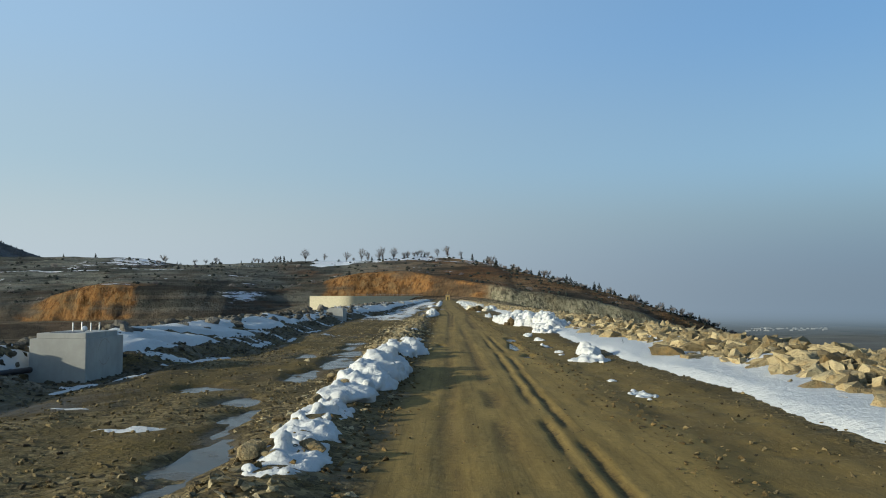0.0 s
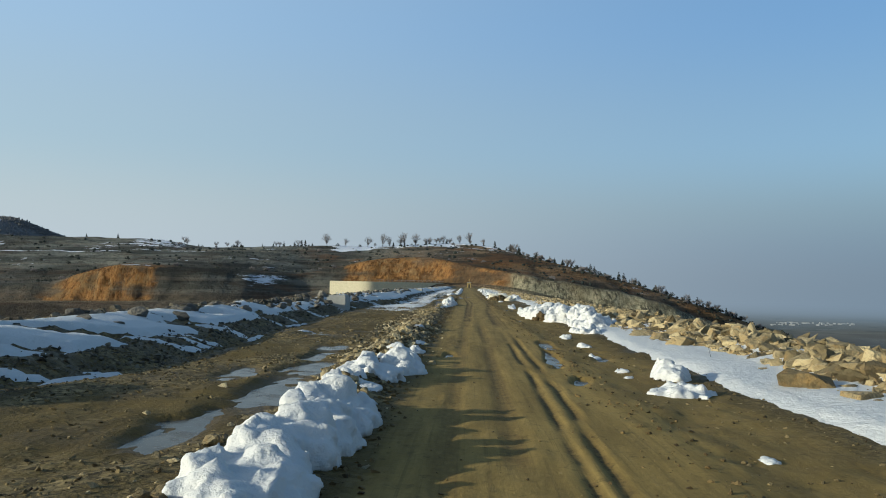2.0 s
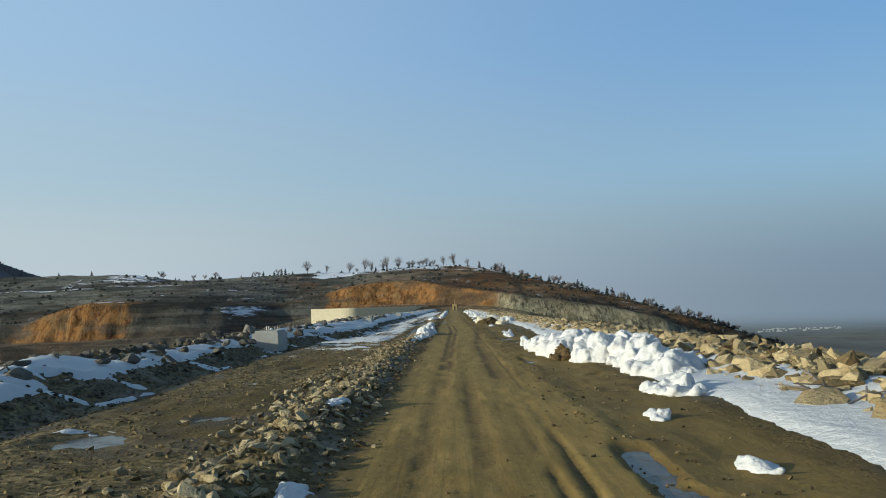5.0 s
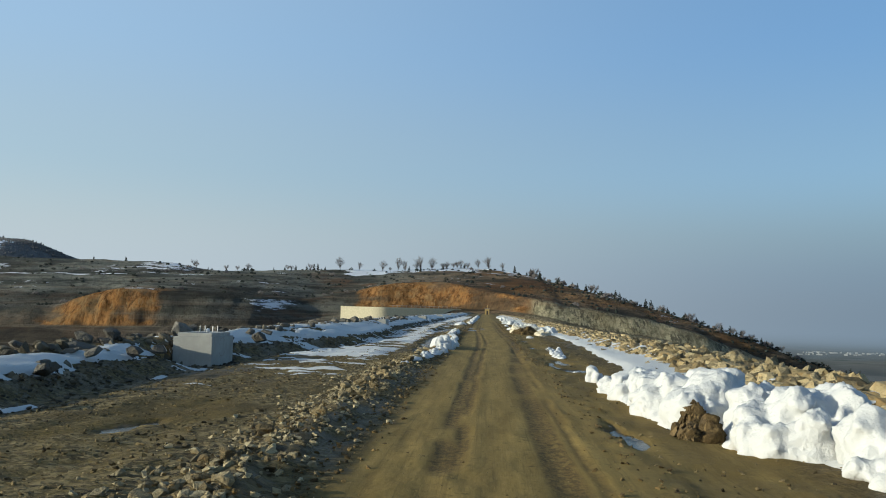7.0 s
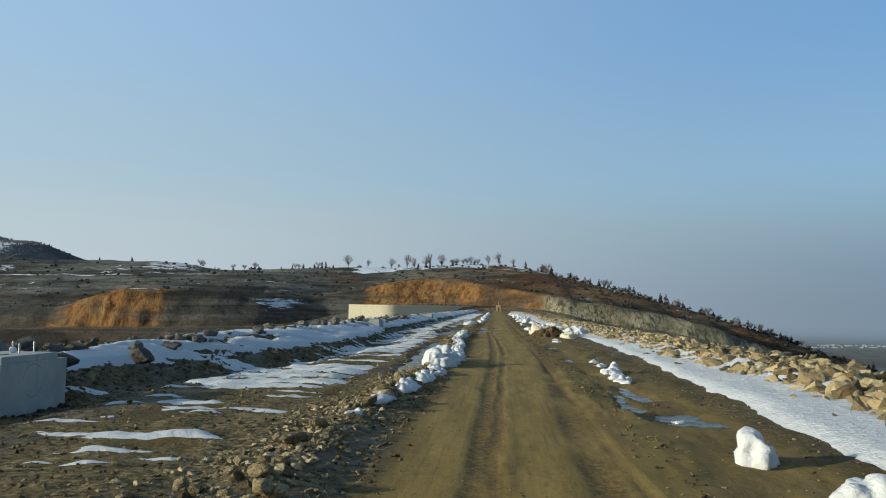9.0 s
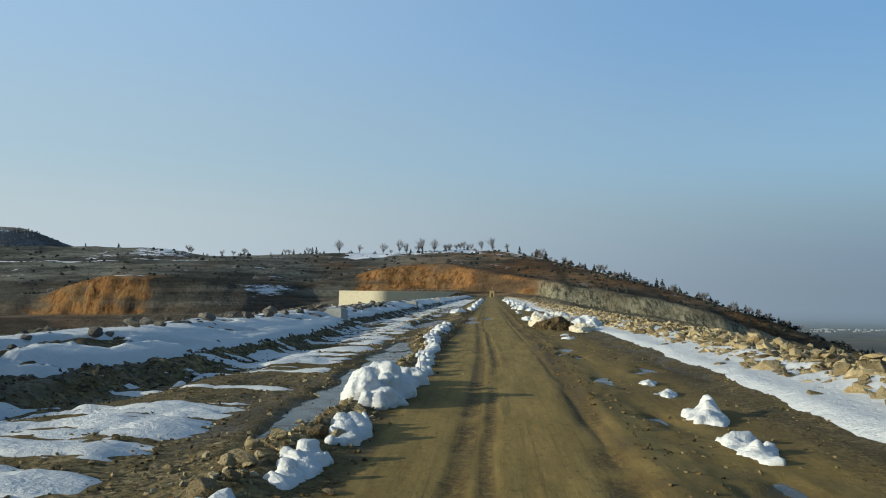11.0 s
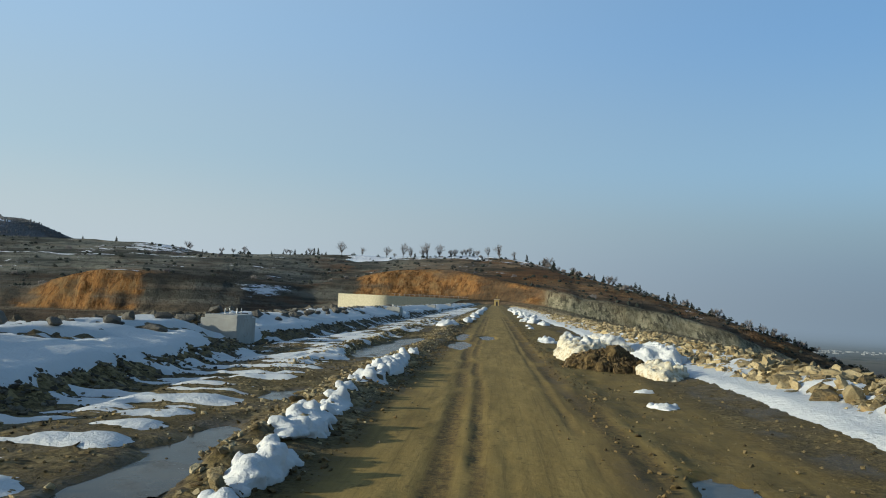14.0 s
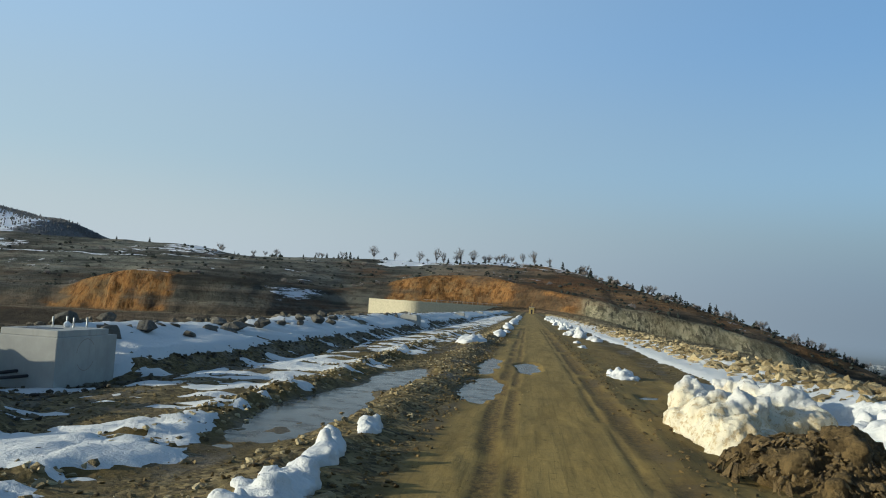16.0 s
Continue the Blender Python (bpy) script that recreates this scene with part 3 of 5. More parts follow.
HILL += [
    (-48, 462, 1, 476, 15.8, 580, 28, 1), (-24, 462, 2, 476, 17.4, 600, 31, 1), (-17, 455, 2, 468, 15.8, 605, 31.5, 1), (-8, 448, 2, 460, 13.6, 605, 31.5, 1), (6, 432, 2, 444, 11.2, 600, 31.5, 1), (19, 415, 1, 426, 8.0, 575, 28, 1),
    (27, 405, 0, 416, 7.3, 560, 26, 2), (52, 404, -6, 414, 4.0, 510, 16.5, 2), (73, 403, -8, 413, 0.0, 495, 11, 2), (92, 402, -11, 413, -4.2, 480, 5.5, 2), (122, 402, -21, 412, -14, 450, -5.5, 2), (165, 405, -34, 416, -28, 448, -20, 2),
]
HILL += [(195, 408, -44, 425, -36, 450, -30, 0), (330, 410, -85, 425, -82, 450, -80, 0)]
hs = np.array(HILL, float)
ux = np.arange(-520, 330, 2.5)
col = [np.interp(ux, hs[:, 0], hs[:, k]) for k in range(1, 7)]
bell = np.exp(-0.5 * (np.arange(-9, 10) / 3.0) ** 2)
col = [np.convolve(np.pad(c, 9, mode="edge"), bell / bell.sum(), mode="valid") for c in col]
kind_orange = np.interp(ux, hs[:, 0], (hs[:, 7] == 1).astype(float))
kind_grey = np.interp(ux, hs[:, 0], (hs[:, 7] == 2).astype(float))
fb, zb, fc, zc, fr, zr = col
wig = (fbm(ux * 0.03, ux * 0 + 1.5, 90) - 0.5)
fb, fc = fb + 10 * wig, fc + 10 * wig
zc = zc + (2.2 + 2.0 * smooth(20, 40, ux)) * (fbm(ux * 0.06, ux * 0 + 7.5, 91) - 0.5)
zr = zr + 1.6 * (fbm(ux * 0.05, ux * 0 + 3.5, 92) - 0.5)
stations = [(fb - 190, zb - 40), (fb - 75, zb - 21), (fb - 9, zb - 0.6), (fb, zb), (fb + (fc - fb) * 0.75, zb + (zc - zb) * 0.9), (fc, zc),
            (fc + 14, zc + 1.2), (fc + (fr - fc) * 0.55, zc + (zr - zc) * 0.62), (fr, zr), (fr + 60, zr - 3), (fr + 260, zr - 60)]
spans = (10, 22, 4, 14, 6, 6, 22, 26, 8, 6)
ys, zs, vs = [], [], []
for k, cnt in enumerate(spans):
    for i in range(cnt + (k == len(spans) - 1)):
        t = i / cnt
        ys.append(stations[k][0] * (1 - t) + stations[k + 1][0] * t)
        zs.append(stations[k][1] * (1 - t) + stations[k + 1][1] * t)
        vs.append(np.full(len(ux), k + t))
HY, HZ, HV = np.array(ys).T, np.array(zs).T, np.array(vs).T
HX = np.repeat(ux[:, None], HY.shape[1], 1)
cutmask = smooth(2.9, 3.1, HV) * (1 - smooth(5.0, 5.3, HV))
ribs = fbm(HX * 0.22, HZ * 0.1, 95, 5) - 0.5
HY = HY + cutmask * ribs * (1.2 + 3.8 * kind_orange[:, None])
HZ = HZ + smooth(5.3, 7, HV) * (1 - smooth(7.5, 8, HV)) * 3.0 * (fbm(HX * 0.03, HY * 0.03, 96) - 0.5)
HZ = HZ + smooth(5.3, 6.3, HV) * (1 - smooth(7.6, 8, HV)) * 1.2 * (fbm(HX * 0.12, HY * 0.12, 97) - 0.5)
share = np.clip((HZ - zb[:, None]) / np.maximum(zc - zb, 0.5)[:, None], 0, 1)
stepped = kind_grey[:, None] * cutmask
HY = HY + stepped * (5.0 * (fbm(HX * 0.05, HZ * 0.08, 94) - 0.5) + 2.0 * (fbm(HX * 0.2, HZ * 0.05, 93) - 0.5))
me = grid_mesh("hill", HX, HY, HZ, M_HILL)
ragged = fbm(HX * 0.07, HZ * 0.12, 98) - 0.5
orange = cutmask * smooth(0.45, 0.62, kind_orange[:, None] + ragged * 1.3) * (1 - 0.75 * smooth(0.5, 0.64, fbm(HX * 0.05, HZ * 0.16, 104)))
orange = np.maximum(orange, 0.75 * smooth(5.0, 5.1, HV) * (1 - smooth(5.6, 6.6, HV)) * smooth(0.5, 0.7, fbm(HX * 0.02, HY * 0.06, 99)) * kind_orange[:, None])
orange = np.maximum(orange, 0.55 * smooth(0.42, 0.66, fbm(HX * 0.012, HY * 0.05, 101)) * smooth(-5, 20, HX) * smooth(5.5, 6.5, HV))
grey = cutmask * smooth(0.4, 0.6, kind_grey[:, None] + ragged * 0.3)
grey = grey * (1 - 0.5 * smooth(0.65, 1.0, share + 0.9 * ragged))
grey = grey * (1 - 0.3 * smooth(0.5, 0.64, fbm(HX * 0.02, HZ * 0.1, 105)))
flat = smooth(2.0, 2.3, HV) * (1 - smooth(2.9, 3.05, HV)) * (1 - smooth(-60, 0, HX))
grey = np.maximum(grey, flat * 0.12)
grey = np.maximum(grey, 0.5 * np.exp(-((HV - 2.55) / 0.16) ** 2) * (1 - smooth(-90, -60, HX)))
snowy = 0.62 * smooth(7.75, 7.95, HV) * (0.6 + 0.4 * smooth(-80, -20, HX) * (1 - smooth(15, 30, HX)))
snowy = np.maximum(snowy, 0.56 * np.exp(-((HX + 112) / 20) ** 2 - ((HV - 3.9) / 0.7) ** 2))
snowy = np.maximum(snowy, 0.52 * smooth(5.0, 5.1, HV) * (1 - smooth(5.5, 6.2, HV)) * np.exp(-((HX + 175) / 50) ** 2))
snowy = np.maximum(snowy, 0.62 * np.exp(-((HV - 7.15 - 0.0012 * (HX + 200)) / 0.05) ** 2) * (1 - smooth(-180, -120, HX)))
snowy = np.maximum(snowy, 0.56 * np.exp(-((HV - 6.3 - 0.001 * HX) / 0.04) ** 2) * smooth(-150, -110, HX) * (1 - smooth(-60, -30, HX)))
snowy = np.maximum(snowy, 0.5 * smooth(6.6, 7.2, HV) * smooth(0.35, 0.7, vnoise(HX * 0.025, HY * 0.04, 102)))
snowy = np.maximum(snowy, 0.42 * smooth(5.2, 5.6, HV) * smooth(0.45, 0.75, vnoise(HX * 0.03, HY * 0.05, 103)))
crestline = smooth(7.3, 7.6, HV) * (np.exp(-((HX + 28) / 30) ** 2) + np.exp(-((HX + 78) / 16) ** 2) + 0.6 * np.exp(-((HX + 210) / 40) ** 2))
snowy = np.maximum(snowy, 0.95 * np.clip(crestline, 0, 1))
grey = np.maximum(grey, 0.6 * (1 - smooth(2.9, 3.1, HV)) * smooth(8, 25, HX) * smooth(1.0, 1.6, HV))
mask_attribute(me, "cover", np.stack([orange, grey, snowy], -1).reshape(-1, 3))
tagged(new("hill", me), "brown scrub hill with orange and grey earth cuts and snow patches", "hill", kind="structure")

# the higher snowy hill behind
bx = np.arange(-1100, -330, 6.0)
bt = np.linspace(0, 1, 40)
BX, BT = np.meshgrid(bx, bt, indexing="ij")
top = np.interp(bx, [-1100, -800, -640, -560, -520, -460, -400, -330], [140, 110, 79, 67, 61, 40, 10, -38])
BY = 700 + BT * 260
BZ = (top * 1.0)[:, None] * np.sin(BT * math.pi * 0.62) / math.sin(math.pi * 0.62) + 8 * (fbm(BX * 0.02, BY * 0.02, 110) - 0.5)
me = grid_mesh("hill", BX, BY, BZ, M_FAR_HILL)
woods = smooth(0.45, 0.6, fbm(BX * 0.012, BY * 0.012, 111))
open_snow = 0.75 * (1 - smooth(0.76, 0.86, BT + 0.12 * (woods - 0.5) + 0.16 * smooth(-600, -500, BX))) * (1 - smooth(-540, -470, BX))
mask_attribute(me, "cover", np.stack([woods * 0, woods * 0, open_snow], -1).reshape(-1, 3))
tagged(new("far_hill", me), "higher far hill with open snow fields and dark woods", "hill", kind="structure")

# ---- water in the hollows ----
for k, (cx, cy, rx, ry) in enumerate(PUDDLES):
    PX, PY = np.meshgrid(np.arange(cx - rx * 1.5 - 0.4, cx + rx * 1.5 + 0.4, 0.05), np.arange(cy - ry * 1.2 - 1.6, cy + ry * 1.2 + 1.6, 0.08), indexing="ij")
    bed = land(PX, PY)
    inside, which = pools(PX, PY)
    inside = np.where(which == k, inside, 0)
    level = float(np.percentile(bed[inside > 0.25], 76 if cy > 52 else 66 if cy > 30 else 56))
    wet = (bed < level + (0.006 if cy > 30 else 0.002)) & (inside > 0.02)
    me = grid_mesh("puddle", PX - cx, PY - cy, np.full(PX.shape, 0.0), M_WATER, wet)
    ob = new("puddle", me)
    ob.location = (cx, cy, level)
    tagged(ob, "shallow puddle of muddy melt water in the track", "puddle", "puddles on the dam", "structure")

# ---- snow lying on the banks, the verge and the second lane ----
def snow_sheet(name, x0, x1, y0, y1, s, depth, label, material=M_SNOW, sy=None, calm=False):
    X, Y = np.meshgrid(np.arange(x0, x1, s), np.arange(y0, y1, sy or s), indexing="ij")
    D = depth(X, Y)
    soft = sum(land(X + a, Y + b) for a in (-0.22, 0.0, 0.22) for b in (-0.3, 0.0, 0.3)) / 9
    bare = smooth(0.0, 0.05, D)
    Z = (soft * bare + land(X, Y) * (1 - bare) if calm else land(X, Y)) + np.maximum(D, -0.05)
    ob = new(name, grid_mesh(name, X, Y, Z, material, D > -0.02))
    return tagged(ob, label, "snow", kind="stuff")


def verge_depth(x, y):
    edge = 3.75 + 0.5 * (vnoise(y * 0.25, 2.5, 120) - 0.5) + 0.25 * (vnoise(y * 1.3, 4.5, 121) - 0.5) + 0.5 * smooth(40, 60, y)
    outer = 5.9 + 0.9 * (fbm(y * 0.5, x * 0.3, 122) - 0.5)
    d = 0.1 * smooth(0, 0.5, x - edge) * (1 - smooth(-0.3, 0.5, x - outer)) + 0.05 * (fbm(x * 1.2, y * 0.7, 123) - 0.5)
    d = d - 0.042 + 0.009 * (fbm(x * 5, y * 4, 124) - 0.5) - 0.07 * smooth(5.0, 5.7, x) * smooth(0.48, 0.62, fbm(x * 1.5, y * 1.1, 125))
    return d * 1.2


def bank_depth(x, y):
    up = bank_foot(y) - x
    full = smooth(58, 64, y)              # the snow lies almost whole from here on
    upper = smooth(0.72 - 0.2 * full, 1.02 - 0.2 * full, up + 0.25 * (vnoise(y * 0.8, 2, 135) - 0.5)) * (1 - smooth(-7.05, -7.45, x + 0.5 * (vnoise(y * 0.4, 3, 136) - 0.5)))
    streaks = fbm(y * 0.9 - x * 1.2, y * 0.2 + x * 0.3, 130)
    broken = 0.9 * smooth(32, 39, y) * (1 - smooth(58, 64, y))
    broken = np.maximum(broken, 1 - smooth(11.5, 14.0, y))
    d = 0.17 * upper * np.maximum(smooth(0.38, 0.48, streaks), 1 - 0.75 * broken) - 0.05 + 0.03 * (fbm(x * 1.5, y * 0.8, 131) - 0.5)
    d = d - upper * (0.14 + 0.04 * broken) * smooth(0.57 + 0.03 * full, 0.64 + 0.03 * full, fbm(y * 0.8 - x * 1.1, x * 0.6 + y * 0.15, 134))
    d = d - 0.09 * (1 - smooth(11.0, 13.6, y)) * smooth(-8.2, -7.2, x)
    runs = fbm(y * 1.6 - x * 1.1, x * 0.25 + y * 0.1, 137)
    tails = 0.08 * smooth(0.66, 0.7, runs) * smooth(-0.1, 0.2, up) * (1 - smooth(1.0, 1.3, up))
    thin = np.exp(-((up + 0.15 + 0.4 * (vnoise(y * 0.5, 1, 132) - 0.5)) / 0.1) ** 2) * 0.1 * smooth(0.58, 0.72, vnoise(y * 0.45, 9, 133)) * smooth(0.42, 0.5, fbm(x * 1.5, y * 1.6, 138))
    for bx, by in BOXES:
        d = d - 0.2 * smooth(bx - 1.2, bx - 0.9, x) * (1 - smooth(bx + 0.3, bx + 0.6, x)) * smooth(by - 1.0, by - 0.4, y) * (1 - smooth(by + 1.4, by + 1.7, y))
    return np.maximum(d, np.maximum(thin, tails) - 0.05)


LANE_PATCHES = [  # middle x, y, half axes and weight of the snow patches of the second lane
    (-4.4, 19.2, 0.5, 0.9, 0.2), (-3.7, 26.4, 0.9, 1.4, 0.22), (-4.3, 23.4, 0.4, 0.8, 0.15), (-3.1, 38.2, 0.3, 0.9, 0.16), (-3.3, 43.9, 1.0, 0.8, 0.28), (-3.2, 46.6, 1.1, 1.0, 0.3),
    (-3.4, 50.6, 1.2, 2.4, 0.34), (-2.95, 53.3, 0.7, 1.3, 0.4), (-3.0, 58.4, 1.0, 1.6, 0.42), (-3.2, 61.0, 1.2, 1.2, 0.4), (-2.85, 61.7, 0.6, 0.5, 0.42), (-2.95, 60.2, 0.8, 0.6, 0.44), (-2.6, 65.3, 0.35, 0.7, 0.38), (-2.4, 63.4, 0.4, 0.7, 0.36), (-2.65, 66.3, 0.35, 1.6, 0.32),
    (-3.7, 68.8, 0.9, 1.8, 0.24), (-3.5, 72.6, 1.3, 2.2, 0.34), (-3.6, 76.0, 1.2, 1.6, 0.44), (-2.5, 74.8, 0.5, 0.8, 0.36), (-4.0, 82.4, 1.0, 2.6, 0.4),
]


def lane_depth(x, y):
    where = 0.0
    for cx, cy, ax, ay, w in LANE_PATCHES:
        where = np.maximum(where, 1.95 * w * np.exp(-((x - cx) / ax) ** 2 - ((y - cy) / ay) ** 2))
    where = np.minimum(where + 0.05 * smooth(88, 96, y) + 0.1 * smooth(56, 68, y) - 0.42 * (1 - smooth(38, 47, y)), 0.42)
    band = smooth(-5.3, -4.9, x) * (1 - smooth(-2.4, -1.9, x)) * (1 - smooth(0.3, 0.5, bank_foot(y) - x)) * (1 - smooth(0.05, 0.3, pool(x, y)))
    n = fbm(x * 0.7, y * 1.2, 140) * 0.3 + fbm(x * 0.75 + y * 0.45, y * 3.3, 141) * 0.7
    streaky = 0.19 * (2.5 * (n - 0.5) - 0.27 + 0.72 * where)
    return np.minimum(streaky, 0.035 + 0.1 * (n - 0.5)) * band - 0.03 * (1 - band) - 0.012


snow_sheet("verge_snow", 3.2, 7.2, -1, 260, 0.1, verge_depth, "old granular snow strip along the rock edge", sy=0.14, calm=True)
snow_sheet("bank_snow", -8.2, -3.7, -1, 300, 0.085, bank_depth, "snow lying in streaks on the boulder bank", sy=0.16, calm=True)
snow_sheet("lane_snow", -5.4, -1.9, 0, 200, 0.08, lane_depth, "thin melting snow patches on stony mud", sy=0.075)


def ball_shape(subdivisions):
    bm = bmesh.new()
    bmesh.ops.create_icosphere(bm, subdivisions=subdivisions, radius=1)
    bm.verts.index_update()
    shape = np.array([v.co[:] for v in bm.verts]), np.array([[v.index for v in f.verts] for f in bm.faces])
    bm.free()
    return shape


BALL, BIG_BALL = ball_shape(2), ball_shape(3)


clouds = bpy.data.textures.new("snow_lumps", "CLOUDS")
clouds.noise_scale, clouds.noise_depth = 0.26, 4
crumbs = bpy.data.textures.new("snow_crumbs", "CLOUDS")
crumbs.noise_scale, crumbs.noise_depth, crumbs.noise_type = 0.12, 3, "HARD_NOISE"


def snow_heap(cx, cy, rx, ry, h, seed, label, voxel=0.035, material=M_SNOW, rough=0.085, count=None, group="ploughed snow heaps"):
    """A ploughed heap: many broken chunks grown into one skin."""
    r = np.random.default_rng(seed)
    base = float(land(np.array([cx]), np.array([cy]))[0])
    n = count or max(10, int(48 * rx * ry / 0.5))
    a, q = r.uniform(0, 2 * math.pi, n), np.sqrt(r.random(n))
    x, y = q * np.cos(a), q * np.sin(a)
    top = h * (1 - 0.72 * x * x - 0.55 * y ** 4) * r.uniform(0.55, 1.12, n)
    rad = np.maximum(0.05, np.minimum(top * 0.66, rx * 0.48) * r.uniform(0.45, 1.2, n))
    lift = land(cx + x * rx, cy + y * ry) - base
    verts, faces, off = [BIG_BALL[0] * (rx * 0.8, ry * 0.9, h * 0.5)], [BIG_BALL[1]], len(BIG_BALL[0])
    for k in range(n):
        for zc, rr in ((max(0.0, top[k] - rad[k] * 0.85), rad[k]), ((top[k] - rad[k]) * 0.5, rad[k] * 1.2), (rad[k] * 0.2, rad[k] * 1.25)):
            turn = np.array(Euler(r.uniform(-3, 3, 3)).to_matrix())
            chunk = np.clip(BALL[0], -0.72, 0.72) * r.uniform(0.82, 1.16, (len(BALL[0]), 1)) * (1.35, 1.1, 0.85) @ turn.T
            verts.append(chunk * rr + (x[k] * rx * 0.88, y[k] * ry * 0.94, lift[k] + zc))
            faces.append(BALL[1] + off)
            off += len(BALL[0])
            if top[k] <= rad[k] * 1.4:
                break
    me = bpy.data.meshes.new("snow_mound")
    me.from_pydata(np.concatenate(verts).tolist(), [], np.concatenate(faces).tolist())
    me.materials.append(material)
    ob = new("snow_mound", me)
    ob.location = (cx, cy, base - 0.02)
    md = ob.modifiers.new("skin", "REMESH")
    md.mode, md.voxel_size, md.use_smooth_shade = "VOXEL", voxel, True
    sm = ob.modifiers.new("soft", "SMOOTH")
    sm.iterations, sm.factor = 6, 0.5
    dp = ob.modifiers.new("lumps", "DISPLACE")
    dp.texture, dp.strength, dp.mid_level = clouds, rough * 1.1, 0.48
    d2 = ob.modifiers.new("crumbs", "DISPLACE")
    d2.texture, d2.strength, d2.mid_level = crumbs, rough * 0.5, 0.3
    return tagged(ob, label, "snow heap", group)


# ridge between the lanes
WHITE = "clean white lump of ploughed snow on the stony ridge"
RIDGE_SNOW = [  # middle x, y, half axes and height
    (-1.12, 5.9, 0.34, 0.8, 0.1), (-1.2, 7.0, 0.36, 0.6, 0.12), (-1.22, 8.2, 0.38, 0.7, 0.13), (-1.15, 9.5, 0.44, 0.7, 0.17), (-1.08, 11.0, 0.46, 0.8, 0.27), (-1.05, 12.2, 0.5, 0.9, 0.34),
    (-1.0, 13.4, 0.48, 0.9, 0.31), (-0.95, 14.6, 0.3, 0.5, 0.1), (-0.95, 15.6, 0.25, 0.4, 0.1), (-1.05, 16.7, 0.55, 0.6, 0.2), (-1.3, 16.1, 0.35, 0.45, 0.13), (-0.72, 17.9, 0.42, 0.7, 0.27), (-0.75, 18.9, 0.3, 0.5, 0.2),
    (-0.95, 19.9, 0.32, 0.55, 0.2), (-0.7, 21.2, 0.22, 0.4, 0.14), (-0.75, 23.2, 0.17, 0.35, 0.1),
]
RIDGE_SNOW += [
    (-1.08, 27.9, 0.16, 0.6, 0.06), (-1.2, 45.8, 0.12, 0.3, 0.07), (-1.08, 47.4, 0.17, 0.7, 0.12), (-0.95, 49.3, 0.2, 0.8, 0.15), (-0.84, 51.0, 0.2, 0.8, 0.16), (-0.75, 52.6, 0.25, 0.7, 0.2),
    (-0.82, 55.2, 0.38, 1.0, 0.4), (-0.7, 56.6, 0.3, 0.7, 0.28), (-0.55, 58.4, 0.2, 0.6, 0.2), (-0.66, 60.0, 0.2, 0.8, 0.2), (-0.75, 61.6, 0.2, 0.8, 0.2), (-0.78, 63.2, 0.2, 0.7, 0.2),
    (-0.88, 64.8, 0.24, 0.8, 0.16), (-0.98, 66.4, 0.27, 0.8, 0.15), (-1.0, 67.8, 0.22, 0.7, 0.14), (-1.13, 69.2, 0.15, 0.35, 0.1), (-1.08, 70.8, 0.3, 0.7, 0.16), (-1.04, 72.2, 0.3, 0.9, 0.22),
]
RIDGE_SNOW += [
    (-1.08, 73.9, 0.27, 0.9, 0.2), (-1.12, 75.4, 0.17, 0.6, 0.18), (-1.05, 76.8, 0.14, 0.4, 0.14), (-1.55, 97.5, 0.65, 1.3, 0.3), (-0.85, 106, 0.35, 1.3, 0.22), (-0.9, 109, 0.35, 1.3, 0.24),
    (-0.7, 113, 0.3, 1.2, 0.16), (-0.8, 121, 0.4, 2.2, 0.3), (-1.0, 129, 0.35, 1.5, 0.2), (-0.8, 138, 0.4, 3.4, 0.3), (-0.9, 152, 0.45, 4.0, 0.28), (-0.8, 168, 0.4, 4.6, 0.32), (-0.9, 190, 0.5, 7.0, 0.3),
]
for k, (cx, cy, rx, ry, h) in enumerate(RIDGE_SNOW):
    snow_heap(cx, cy, rx, ry, h, k, WHITE, 0.03 if cy < 90 else 0.08)
# right verge
GRAINY = "ploughed snow heap with earth stains beside the road"
VERGE_SNOW = [
    (2.95, 16.5, 0.5, 0.42, 0.17), (3.2, 18.1, 0.3, 0.42, 0.28), (2.65, 10.7, 0.2, 0.6, 0.08), (2.6, 12.6, 0.1, 0.15, 0.06), (2.7, 19.0, 0.18, 0.2, 0.08), (2.63, 18.2, 0.07, 0.1, 0.05), (2.7, 21.6, 0.14, 0.25, 0.12),
    (2.85, 24.0, 0.2, 0.3, 0.13), (2.8, 27.0, 0.17, 0.3, 0.13), (2.85, 44.2, 0.2, 0.2, 0.36), (2.78, 47.1, 0.14, 0.15, 0.06), (2.9, 52.6, 0.25, 0.7, 0.15),
    (2.98, 57.8, 0.17, 0.2, 0.14), (3.0, 56.5, 0.18, 0.35, 0.1), (3.0, 54.4, 0.26, 0.6, 0.22),
]
VERGE_SNOW += [
    (3.0, 70.3, 0.24, 0.3, 0.12), (3.0, 72.0, 0.18, 0.2, 0.1), (2.5, 87.0, 0.42, 0.6, 0.22), (2.55, 101, 0.25, 0.4, 0.15), (2.65, 106, 0.25, 0.4, 0.15),
]
for k, (cx, cy, rx, ry, h) in enumerate(VERGE_SNOW):
    snow_heap(cx, cy, rx, ry, h, 100 + k, GRAINY, 0.03 if cy < 95 else 0.08)
for k in range(66):
    y = 109 + k * 1.6 + rng.uniform(-1.0, 1.0)
    snow_heap(3.75 + rng.normal(0, 0.35), y, rng.uniform(0.18, 0.4), rng.uniform(0.3, 0.9), rng.uniform(0.12, 0.42), 200 + k, GRAINY, 0.07, M_SNOW, 0.24, 16)
